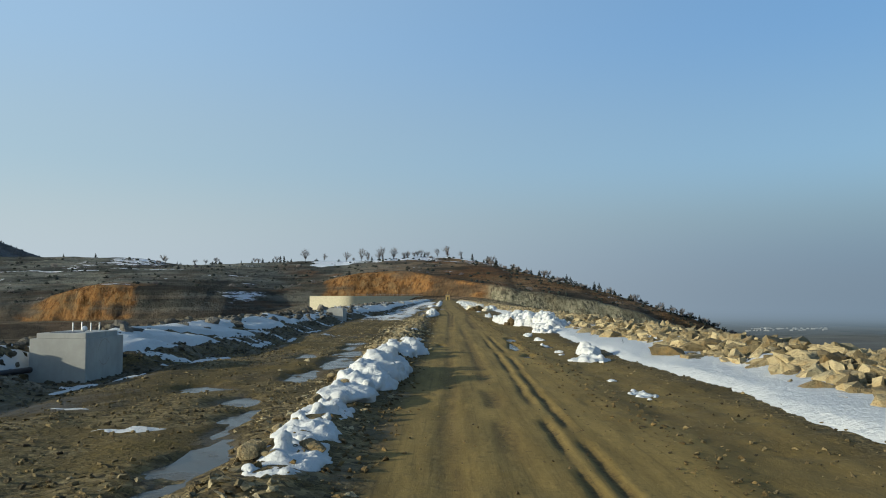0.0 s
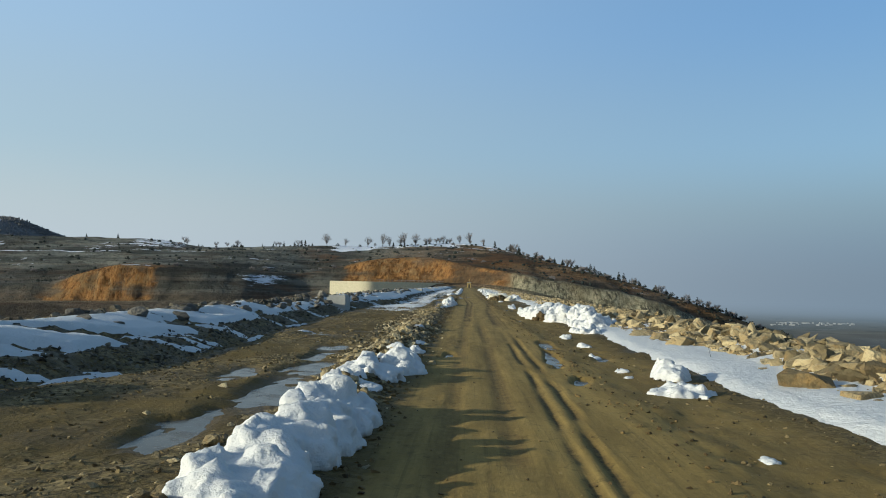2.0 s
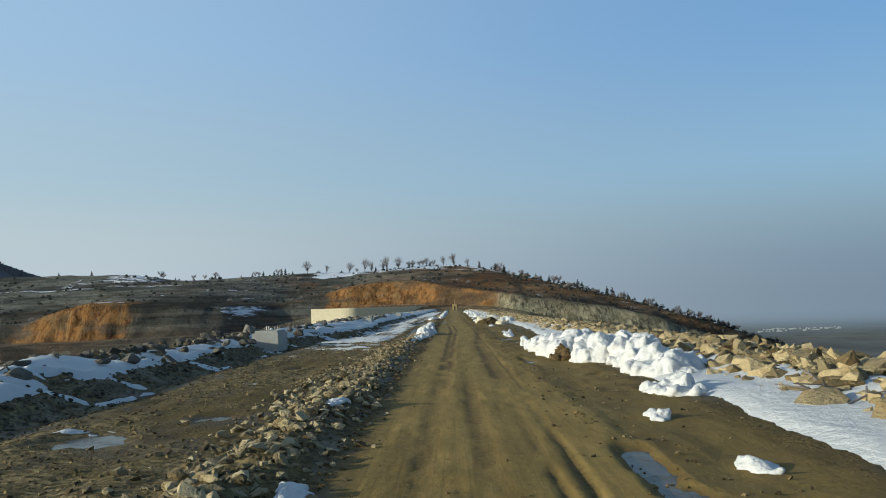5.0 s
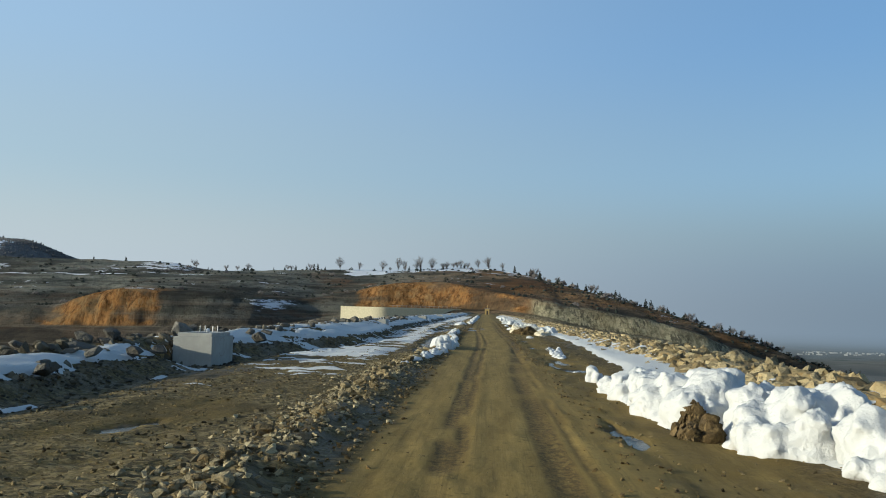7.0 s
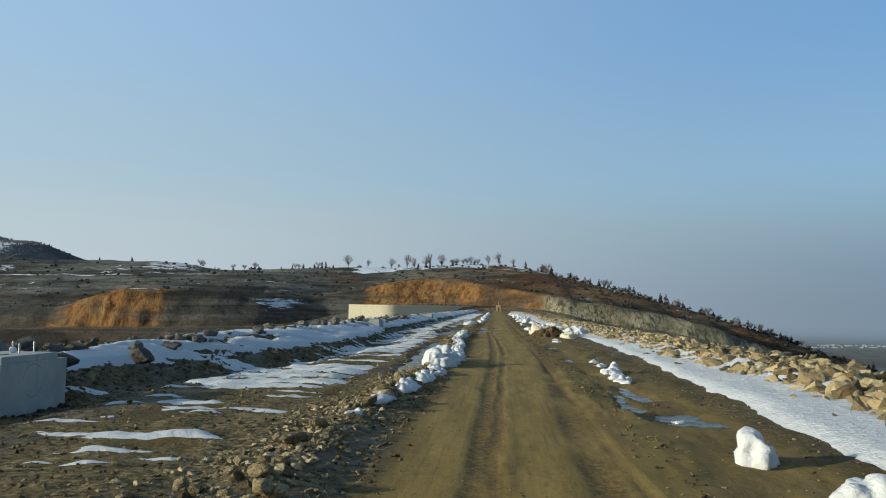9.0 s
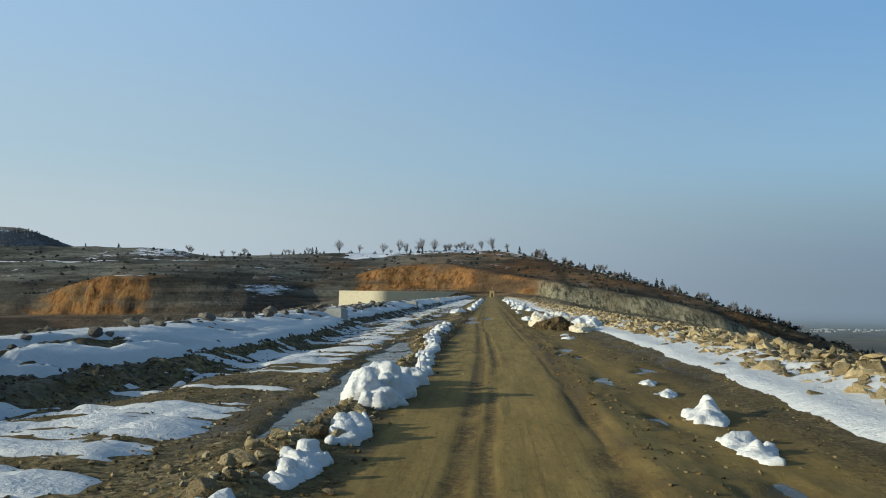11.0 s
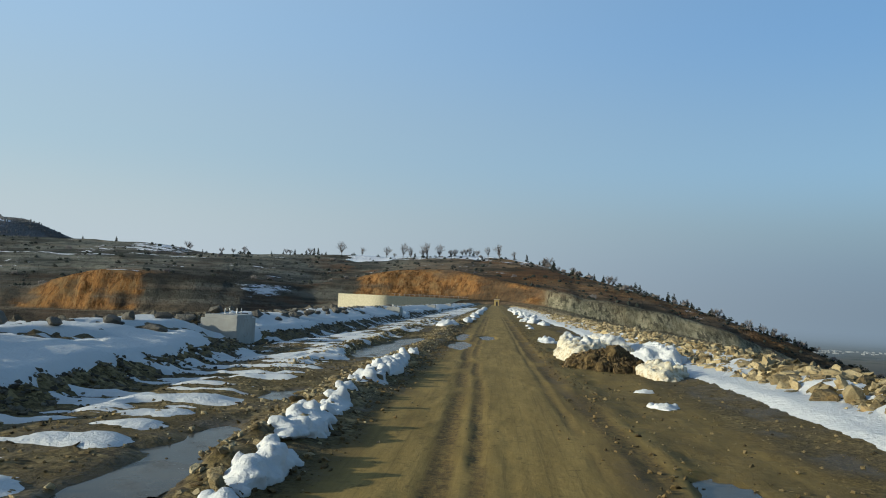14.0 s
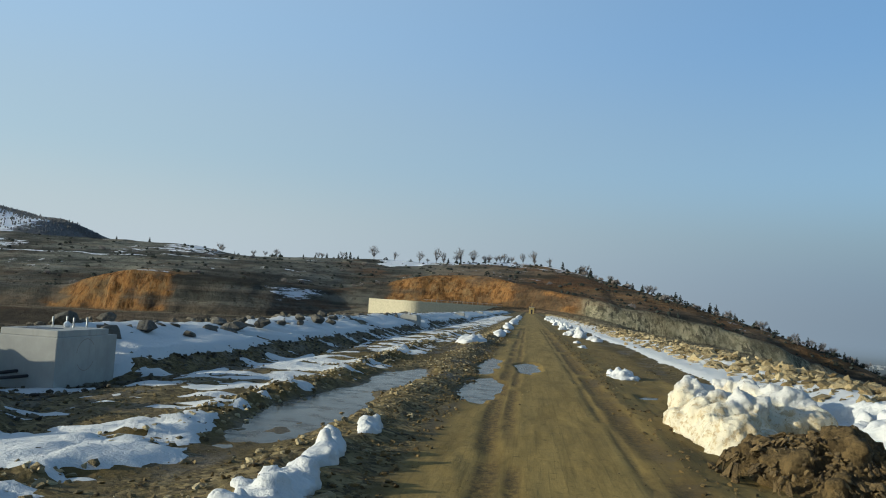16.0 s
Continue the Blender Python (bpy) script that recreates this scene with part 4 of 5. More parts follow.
snow_heap(3.3, 41.2, 0.8, 1.9, 0.42, 300, "low end of a long bank of ploughed snow", 0.034, M_SNOW, 0.11, 50)
snow_heap(3.65, 38.6, 1.1, 1.7, 0.64, 304, "high bank of ploughed snow with a brown earth stain", 0.034, M_SNOW, 0.1, 46)
snow_heap(4.0, 36.6, 0.95, 1.2, 0.66, 307, "high bank of ploughed snow beside the earth stain", 0.034, M_SNOW, 0.1, 34)
snow_heap(4.45, 34.6, 0.72, 1.2, 0.55, 305, "snow bank with a broken face beside the earth clods", 0.034, M_SNOW, 0.11, 30)
snow_heap(4.45, 32.6, 0.85, 1.2, 0.46, 301, "snow bank spilling over the rock edge", 0.036, M_SNOW, 0.11, 32)
snow_heap(3.75, 29.6, 0.55, 0.8, 0.26, 308, "low tongue of ploughed snow at the end of the bank", 0.034, M_SNOW, 0.11, 24)
snow_heap(2.75, 79.2, 0.6, 1.6, 0.55, 302, "dirty ploughed snow heap streaked with brown earth", 0.03, M_DIRTY_SNOW, 0.12, 34)
snow_heap(3.45, 80.0, 0.75, 1.3, 0.6, 309, "dirty snow heap with a clean top behind the earth mound", 0.03, M_DIRTY_SNOW, 0.12, 34)
snow_heap(4.5, 79.0, 0.7, 2.2, 0.45, 303, "snow bank running down to the rocks", 0.036, M_SNOW, 0.11, 44)
snow_heap(4.0, 75.2, 0.45, 0.9, 0.33, 310, "stained snow heap at the end of the earth mound", 0.03, M_DIRTY_SNOW, 0.12, 24)


# ---- stones ----
def stone_mesh(name, seed, material, points=15, flat=0.65, edge=0.012, inner=0.32):
    """An angular stone about one metre across."""
    r = random.Random(seed)
    bm = bmesh.new()
    long, wide, high = r.uniform(0.9, 1.5), r.uniform(0.7, 1.1), flat * r.uniform(0.7, 1.3)
    for _ in range(points):
        v = Vector((r.gauss(0, 1), r.gauss(0, 1), r.gauss(0, 1))).normalized() * r.uniform(inner, 0.58)
        bm.verts.new((v.x * long, v.y * wide, v.z * high))
    res = bmesh.ops.convex_hull(bm, input=bm.verts)
    bmesh.ops.delete(bm, geom=[g for g in res["geom_interior"] if isinstance(g, bmesh.types.BMVert)], context="VERTS")
    if edge:
        bmesh.ops.bevel(bm, geom=bm.edges[:], offset=edge, segments=1, affect="EDGES")
    me = bpy.data.meshes.new(name)
    bm.to_mesh(me)
    bm.free()
    me.materials.append(material)
    return me


def scatter_rocks(meshes, spots, name, label, group, lift=0.06):
    for k, (x, y, s) in enumerate(spots):
        ob = new(name, meshes[k % len(meshes)])
        z = float(land(np.array(x), np.array(y)))
        ob.matrix_world = pose(x, y, z + s * lift, rng.uniform(-20, 20), rng.uniform(-20, 20), rng.uniform(0, 360)) @ Matrix.Diagonal((s, s, s, 1))
        tagged(ob, label, "rock", group)


def rubble(name, meshes, xs, ys, sizes, label, material, sink=0.06):
    """Many small stones in one mesh."""
    base = []
    for me in meshes:
        co = np.empty(len(me.vertices) * 3, np.float32)
        me.vertices.foreach_get("co", co)
        base.append((co.reshape(-1, 3), [tuple(p.vertices) for p in me.polygons]))
    zs = land(xs, ys)
    verts, faces, off = [], [], 0
    for k in range(len(xs)):
        co, fs = base[k % len(base)]
        m = Euler((rng.normal(0, 0.35), rng.normal(0, 0.35), rng.uniform(0, 6.3))).to_matrix()
        verts.append(co @ np.array(m).T * sizes[k] + np.array((xs[k], ys[k], zs[k] + sizes[k] * sink)))
        faces.extend(tuple(i + off for i in f) for f in fs)
        off += len(co)
    me = bpy.data.meshes.new(name)
    me.from_pydata(np.concatenate(verts).tolist(), [], faces)
    me.materials.append(material)
    return tagged(new(name, me), label, "stones", kind="stuff")


tan = [stone_mesh("rock", 400 + k, M_TAN, 17, 0.55, 0.009, 0.36) for k in range(20)]
dark = [stone_mesh("boulder", 430 + k, M_DARK, 20, 0.6, 0.014, 0.4) for k in range(16)]
small = [stone_mesh("pebble", 460 + k, M_TAN, 10, 0.6, 0, 0.46) for k in range(12)]
plain_tan = [stone_mesh("rubble", 470 + k, M_TAN, 14, 0.65, 0) for k in range(10)]
plain_dark = [stone_mesh("rubble", 480 + k, M_DARK, 15, 0.75, 0, 0.42) for k in range(10)]

ry = rng.uniform(2, 120, 290)
rx = 4.65 + 0.6 * smooth(30, 70, ry) + np.abs(rng.normal(0, 0.75, 290))
scatter_rocks(tan, list(zip(rx, ry, (0.2 + 0.6 * rng.random(290) ** 2.6) * (1 - 0.3 * smooth(40, 65, ry)))), "rock", "angular tan quarry rock on the dam edge", "rocks along the dam edge")
yy = np.concatenate([rng.uniform(0, 130, 9000), rng.uniform(130, 310, 1600)])
xx = 5.15 + np.abs(rng.normal(0, 1.15, len(yy)))
rubble("riprap", plain_tan, xx, yy, (0.08 + 0.42 * rng.random(len(yy)) ** 1.8) * (1 - 0.35 * smooth(40, 65, yy)), "heaped tan quarry rubble along the dam edge", M_TAN_STUFF)

yy = rng.uniform(0, 130, 650)
xx = 4.6 + 1.3 * rng.random(len(yy)) ** 0.6
rubble("snow_rocks", plain_tan, xx, yy, 0.07 + 0.2 * rng.random(len(yy)) ** 2.5, "tan rocks poking out of the verge snow", M_TAN_STUFF, 0.25)

spots = []
for k in range(62):                         # tongues of boulders running slantwise down the bank
    y0, reach = 2 + 118 * (k + rng.random()) / 62, rng.uniform(0.3, 1.0)
    for i in range(4):
        t = i / 3 * reach
        spots.append((-7.1 + 1.3 * t + rng.normal(0, 0.1) + bank_foot(np.array(y0)) * 0.4 + 1.7, y0 + 1.3 * t + rng.normal(0, 0.15), 0.15 + 0.34 * rng.random() ** 1.6))
scatter_rocks(dark, spots, "boulder", "dark grey boulder half buried in bank snow", "boulders on the bank", 0.2)
lone = [(-6.45 + 0.16 * (k % 3) + rng.normal(0, 0.12), 33 + 1.25 * k + rng.normal(0, 0.25), rng.uniform(0.26, 0.5)) for k in range(52)]
lone = [p for p in lone if all(not (by - 1.0 < p[1] < by + 2.2) for bx, by in BOXES)]
scatter_rocks(dark, lone, "boulder", "dark boulder standing out of the smooth bank snow", "boulders on the bank", 0.5)
scatter_rocks(dark[4:6], [(-7.5, 48.4, 0.95), (-7.0, 42.4, 0.6)], "boulder", "large pale topped boulder beside a concrete box", "boulders on the bank")
yy = np.concatenate([rng.uniform(0, 130, 3200), rng.uniform(130, 310, 600)])
xx = -7.35 + rng.normal(0, 0.4, len(yy))
rubble("bank_rubble", plain_dark, xx, yy, 0.06 + 0.26 * rng.random(len(yy)) ** 2.0, "dark rubble along the top of the bank", M_DARK_STUFF)
yy = rng.uniform(0, 140, 14000)
xx = bank_foot(yy) - 0.5 + rng.normal(0, 0.36, len(yy))
rubble("gravel_ridge", small, xx, yy, 0.025 + 0.1 * rng.random(len(yy)) ** 2, "dark gravel windrow at the foot of the bank", M_DARK_STUFF)
yy = np.concatenate([rng.uniform(3, 28, 3200), rng.uniform(28, 48, 4300), rng.uniform(48, 74, 2600), rng.uniform(74, 140, 4200)])
wide = smooth(24, 32, yy) * (1 - smooth(46, 52, yy))
xx = np.where(rng.random(len(yy)) < 0.8 - 0.3 * wide, -1.25 + rng.normal(0, 0.27, len(yy)), -1.6 + rng.normal(0, 0.5 - 0.18 * wide, len(yy)))
covered = np.zeros(len(yy), bool)
for cx, cy, rx, ry, h in RIDGE_SNOW:
    covered |= ((xx - cx) / (rx * 0.95)) ** 2 + ((yy - cy) / (ry * 0.95)) ** 2 < 1
kept = (~covered | (rng.random(len(yy)) < 0.12)) & (pool(xx, yy) < 0.3)
xx, yy = xx[kept], yy[kept]
rubble("ridge_stones", small, xx, yy, (0.02 + 0.11 * rng.random(len(yy)) ** 2.1) * (0.7 + 0.75 * smooth(12, 17, yy) * (1 - smooth(30, 36, yy)) + 0.1 * smooth(30, 36, yy) * (1 - smooth(46, 50, yy))), "tan stones heaped between the two lanes", M_RIDGE)
sy_ = 3 + 71 * rng.random(300)
sx_ = -1.42 + 0.3 * smooth(44, 50, sy_) + rng.normal(0, 0.2, 300)
dry = pool(sx_, sy_) < 0.15
sx_, sy_ = sx_[dry], sy_[dry]
scatter_rocks([stone_mesh("stone", 520 + k, M_TAN, 22, 0.75, 0.03, 0.48) for k in range(10)], list(zip(sx_, sy_, 0.07 + 0.12 * rng.random(len(sy_)) ** 2)),
              "stone", "rounded tan stone on the ridge between the lanes", "stones on the ridge", 0.25)
yy = rng.uniform(72, 125, 4600)
xx = -2.8 + rng.normal(0, 0.2, len(yy))
rubble("windrow_stones", small, xx, yy, 0.018 + 0.09 * rng.random(len(yy)) ** 2.2, "stones of the second windrow beside the pool", M_RIDGE)
yy = 2 + 98 * rng.random(56000) ** 1.35
xx = np.where(rng.random(len(yy)) < 0.8, rng.uniform(-5.2, -1.5, len(yy)), rng.uniform(2.0, 4.6, len(yy)))
dense = smooth(0.36, 0.55, fbm(xx * 0.8, yy * 0.45, 85)) * np.where(xx > 0, 0.6, 1.0)
kept = (rng.random(len(yy)) < 0.15 + 0.7 * dense) & (pool(xx, yy) < 0.1)
xx, yy = xx[kept], yy[kept]
rubble("loose_stones", small, xx, yy, 0.012 + 0.05 * rng.random(len(yy)) ** 2.4, "loose stones lying in the mud", M_MUDDY)
yy = rng.uniform(2, 75, 900)
xx = rng.uniform(-5.2, -2.6, len(yy))
rubble("lane_stones", small, xx, yy, 0.015 + 0.07 * rng.random(len(yy)) ** 2.5, "scattered stones in the second lane", M_MUDDY)
yy = rng.uniform(2, 120, 12000)
side = rng.random(len(yy))
xx = np.where(side < 0.4, -0.66 + rng.normal(0, 0.12, len(yy)), np.where(side < 0.6, 1.98 + rng.normal(0, 0.16, len(yy)), -1.2 + rng.normal(0, 0.35, len(yy))))
rubble("road_crumbs", small, xx, yy, 0.012 + 0.06 * rng.random(len(yy)) ** 2.2, "crumbs of earth along the driven lane", M_CRUMB)
yy = 2 + 88 * rng.random(5200) ** 1.2
xx = np.where(rng.random(len(yy)) < 0.6, rng.uniform(-0.5, 2.3, len(yy)), 1.8 + rng.normal(0, 0.22, len(yy)))
kept = fbm(xx * 1.4, yy * 0.5, 145) > 0.52
xx, yy = xx[kept], yy[kept]
rubble("mud_crumbs", small, xx, yy, 0.006 + 0.032 * rng.random(len(yy)) ** 3, "small crumbs of mud lying on the driven lane", M_CRUMB)


def clod_pile(cx, cy, rx, ry, h, n, seed, label):
    """A mound of pushed earth with clods lying on it."""
    ob = snow_heap(cx, cy, rx, ry, h, seed, label, 0.035, M_EARTH, 0.2 if rx > 0.6 else 0.22, 34, "pushed earth")
    ob.name = "earth_mound"
    tagged(ob, label, "earth")
    a = rng.uniform(0, 2 * math.pi, n)
    q = np.sqrt(rng.random(n)) * 1.08
    xs, ys = cx + rx * q * np.cos(a), cy + ry * q * np.sin(a)
    loose = rubble("earth_clods", small, xs, ys, 0.014 + 0.085 * rng.random(n) ** 2.6, "crumbled brown earth clods on the mound", M_CLOD)
    me = loose.data
    co = np.empty(len(me.vertices) * 3, np.float32)
    me.vertices.foreach_get("co", co)
    co = co.reshape(-1, 3)
    d = ((co[:, 0] - cx) / rx) ** 2 + ((co[:, 1] - cy) / ry) ** 2
    co[:, 2] += h * 0.92 * np.clip(1 - 0.8 * d, 0, 1) * (d < 1)
    me.vertices.foreach_set("co", co.ravel())


clod_pile(3.1, 76.6, 0.9, 1.05, 0.45, 1400, 405, "dark brown earth mound pushed against the snow heap")
for cx, cy, rx, ry, h, seed in ((2.92, 36.9, 0.17, 0.3, 0.16, 406), (3.08, 37.35, 0.15, 0.26, 0.36, 407), (3.1, 36.8, 0.13, 0.2, 0.3, 408)):
    clod_pile(cx, cy, rx, ry, h, 160, seed, "brown earth clods in the side of the snow bank")

# ---- concrete boxes ----
def concrete_box():
    """A cast instrument chamber with a raised cover slab and four anchor rods; its front right foot corner is the origin."""
    thing = new("concrete_box")
    part("body", box_bm(-0.95, 0, -0.32, 0, 1.55, 0.56, 0.012), M_CONCRETE, thing)
    part("cover_slab", box_bm(-0.86, 0.05, 0.56, -0.03, 1.35, 0.65, 0.01), M_CONCRETE, thing, "raised concrete cover slab")
    part("hatch", box_bm(-0.72, 0.2, 0.645, -0.3, 0.62, 0.656, 0.004), M_BLACK, thing, "dark open hatch")
    for x, y in ((-0.62, 0.85), (-0.3, 0.85), (-0.62, 1.2), (-0.3, 1.2)):
        bm = bmesh.new()
        bmesh.ops.create_cone(bm, cap_ends=True, segments=8, radius1=0.014, radius2=0.014, depth=0.16, matrix=pose(x, y, 0.72))
        part("anchor_rod", bm, M_STEEL, thing)
    bm = bmesh.new()
    bmesh.ops.create_icosphere(bm, subdivisions=2, radius=0.05, matrix=pose(-0.46, 0.95, 0.69))
    part("cap", bm, M_WHITE, thing, "white plastic cap")
    bm = bmesh.new()
    n = 40
    for i in list(range(4, 19)) + list(range(24, 37)):
        a0, a1 = 2 * math.pi * i / n, 2 * math.pi * (i + 1) / n
        q = [bm.verts.new((0.002, 0.72 + rr * math.cos(a), 0.3 + rr * 0.95 * math.sin(a))) for rr, a in ((0.23, a0), (0.23, a1), (0.239, a1), (0.239, a0))]
        bm.faces.new(q)
    part("chalk_ring", bm, M_CHALK, thing, "faint reddish ring drawn on the face")
    return tagged(thing, "grey cast concrete box with cover slab and anchor rods", "concrete box", "concrete boxes along the bank")


first = concrete_box()
first.matrix_basis = pose(*BOXES[0], 0.0)
for x, y in BOXES[1:]:
    copy_thing(first, pose(x, y, -0.03, 0, 0, rng.uniform(-2, 2)))


def pipe(points, radius, label):
    cu = bpy.data.curves.new("pipe", "CURVE")
    cu.dimensions, cu.bevel_depth, cu.bevel_resolution = "3D", radius, 3
    sp = cu.splines.new("BEZIER")
    sp.bezier_points.add(len(points) - 1)
    for b, p in zip(sp.bezier_points, points):
        b.co = p
        b.handle_left_type = b.handle_right_type = "AUTO"
    cu.materials.append(M_BLACK)
    return tagged(new("pipe", cu), label, "pipe", "black pipes by the boxes")


pipe([(-6.3, 79.32, 0.06), (-6.45, 78.8, 0.04), (-6.6, 78.2, 0.04), (-6.75, 77.5, 0.1)], 0.024, "black plastic pipe running out of the concrete box")
pipe([(-6.15, 79.32, 0.0), (-6.3, 78.7, 0.0), (-6.45, 78.1, 0.02), (-6.6, 77.4, 0.06)], 0.022, "black plastic pipe lying on the snow")
pipe([(-6.8, 13.2, 0.06), (-7.0, 12.2, 0.06), (-7.2, 11.2, 0.05)], 0.05, "dark blue pipe stub beside the concrete box")


def stick(x, y, h, lean, label):
    bm = bmesh.new()
    bmesh.ops.create_cone(bm, cap_ends=True, segments=6, radius1=0.006, radius2=0.003, depth=h, matrix=pose(0, 0, h / 2))
    me = bpy.data.meshes.new("stick")
    bm.to_mesh(me)
    bm.free()
    me.materials.append(M_BLACK)
    ob = new("stick", me)
    ob.matrix_world = pose(x, y, float(land(np.array(x), np.array(y))), 0, lean, 0)
    return tagged(ob, label, "stick")


stick(-0.5, 57.6, 0.55, -7, "thin dark rod standing in the snow ridge")
stick(4.6, 20.6, 0.3, -15, "dry plant stem sticking out of snow")


def branch(x, y, z, turn, length, label):
    """A bent dry branch with a side twig."""
    cu = bpy.data.curves.new("branch", "CURVE")
    cu.dimensions, cu.bevel_depth, cu.bevel_resolution = "3D", 0.016, 1
    for pts in (((0, 0, 0), (length * 0.5, 0.03, 0.09), (length, -0.04, 0.12)), ((length * 0.4, 0.02, 0.07), (length * 0.6, 0.14, 0.16))):
        sp = cu.splines.new("POLY")
        sp.points.add(len(pts) - 1)
        for k, (p, c) in enumerate(zip(sp.points, pts)):
            p.co = (*c, 1)
            p.radius = 1.0 - 0.3 * k
    cu.materials.append(M_TWIG)
    ob = new("branch", cu)
    ob.matrix_world = pose(x, y, z, 0, 0, turn)
    return tagged(ob, label, "branch", "dry branches on the rocks")


for bx_, by_, turn in ((5.0, 27.2, 150), (5.25, 27.6, 200), (4.9, 26.7, 20), (5.3, 28.3, 80)):
    branch(bx_, by_, float(land(np.array(bx_), np.array(by_))) + 0.08, turn, 0.7, "pale dry branch lying across the rocks")


# ---- spillway wall ----
def spillway_wall():
    """A long high concrete wall with a rounded corner."""
    thing = new("spillway_wall")
    a, b = Vector((-72.4, 430)), Vector((-55.5, 424.6))
    line = [a, b]
    for i in range(1, 9):
        t = i / 9
        p = (1 - t) ** 2 * b + 2 * t * (1 - t) * Vector((-49.5, 423.0)) + t * t * Vector((-46.5, 426))
        line.append(p)
    line += [Vector((-46.5, 426)), Vector((-12, 447))]
    bm = bmesh.new()
    rows = []
    for i, p in enumerate(line):
        q = (line[min(i + 1, len(line) - 1)] - line[max(i - 1, 0)]).normalized()
        nrm = Vector((-q.y, q.x)) * 0.7
        rows.append([bm.verts.new((p.x, p.y, -14)), bm.verts.new((p.x, p.y, 1.9)), bm.verts.new((p.x + nrm.x, p.y + nrm.y, 1.9)), bm.verts.new((p.x + nrm.x, p.y + nrm.y, -14))])
    for r0, r1 in zip(rows, rows[1:]):
        for k in range(3):
            bm.faces.new((r0[k], r1[k], r1[k + 1], r0[k + 1]))
    bm.faces.new(rows[0])
    bm.faces.new(rows[-1][::-1])
    bmesh.ops.recalc_face_normals(bm, faces=bm.faces)
    part("wall", bm, M_WALL, thing)
    part("end_wall", box_bm(-72.4, 430.8, -14, -71.7, 470, 1.9), M_WALL, thing)
    d = (line[-1] - line[-2]).normalized()
    for k in range(15):
        p = line[-2] + d * (1 + k * 2.6)
        part("rail_post", box_bm(p.x - 0.06, p.y + 0.2, 1.9, p.x + 0.06, p.y + 0.32, 2.9), M_STEEL, thing)
    bm = bmesh.new()
    e = line[-1]
    bmesh.ops.create_cone(bm, cap_ends=True, segments=6, radius1=0.05, radius2=0.05, depth=(e - line[-2]).length,
                          matrix=look((line[-2].x, line[-2].y + 0.26, 2.9), (e.x, e.y + 0.26, 2.9)) @ pose(0, 0, -(e - line[-2]).length / 2))
    part("rail", bm, M_STEEL, thing)
    return tagged(thing, "long pale concrete spillway wall with rounded corner", "wall")


spillway_wall()


# ---- the far end of the road ----
def gate_hut():
    thing = new("gate_hut")
    part("wall", box_bm(-1.3, 0, 0, 1.1, 2.2, 3.0, 0.03), M_YELLOW, thing, "faded yellow wall")
    part("roof", box_bm(-1.5, -0.2, 3.0, 1.3, 2.4, 3.2, 0.03), M_STEEL, thing)
    part("door", box_bm(-0.4, -0.03, 0, 0.4, 0.02, 2.0, 0.01), M_BLACK, thing, "dark doorway")
    part("mast", box_bm(-0.1, 1.0, 3.2, 0.1, 1.2, 5.0, 0.01), M_YELLOW, thing)
    thing.matrix_basis = pose(1.4, 330, 0.0)
    thing.scale = (0.7, 0.7, 0.7)
    return tagged(thing, "small faded yellow hut at the road's end", "hut")


gate_hut()


# ---- trees ----
def conifer(seed, h):
    r = random.Random(seed)
    thing = new("conifer")
    bm = bmesh.new()
    bmesh.ops.create_cone(bm, cap_ends=True, segments=6, radius1=0.03 * h, radius2=0.006 * h, depth=h, matrix=pose(0, 0, h / 2 - 0.3))
    part("trunk", bm, M_BARK, thing)
    bm = bmesh.new()
    lean = r.uniform(-0.08, 0.08)
    for i in range(90):
        t = r.random() ** 1.2
        reach = ((1 - t) ** 0.7 * 0.3 * r.uniform(0.4, 1.2) + 0.03) * h
        a, q = r.uniform(0, 6.28), r.uniform(0.2, 1)
        m = pose(math.cos(a) * reach * q + lean * t * h, math.sin(a) * reach * q, h * (0.04 + 0.94 * t) - 0.12 * reach, r.uniform(-40, 40), r.uniform(-40, 40), r.uniform(0, 360))
        bmesh.ops.create_icosphere(bm, subdivisions=1, radius=h * r.uniform(0.04, 0.1) * (1.15 - 0.6 * t), matrix=m @ Matrix.Diagonal((1.5, 0.7, 0.5, 1)))
    part("crown", bm, M_NEEDLE, thing)
    return tagged(thing, "small dark green conifer on the ridge", "tree", "trees on the ridge")


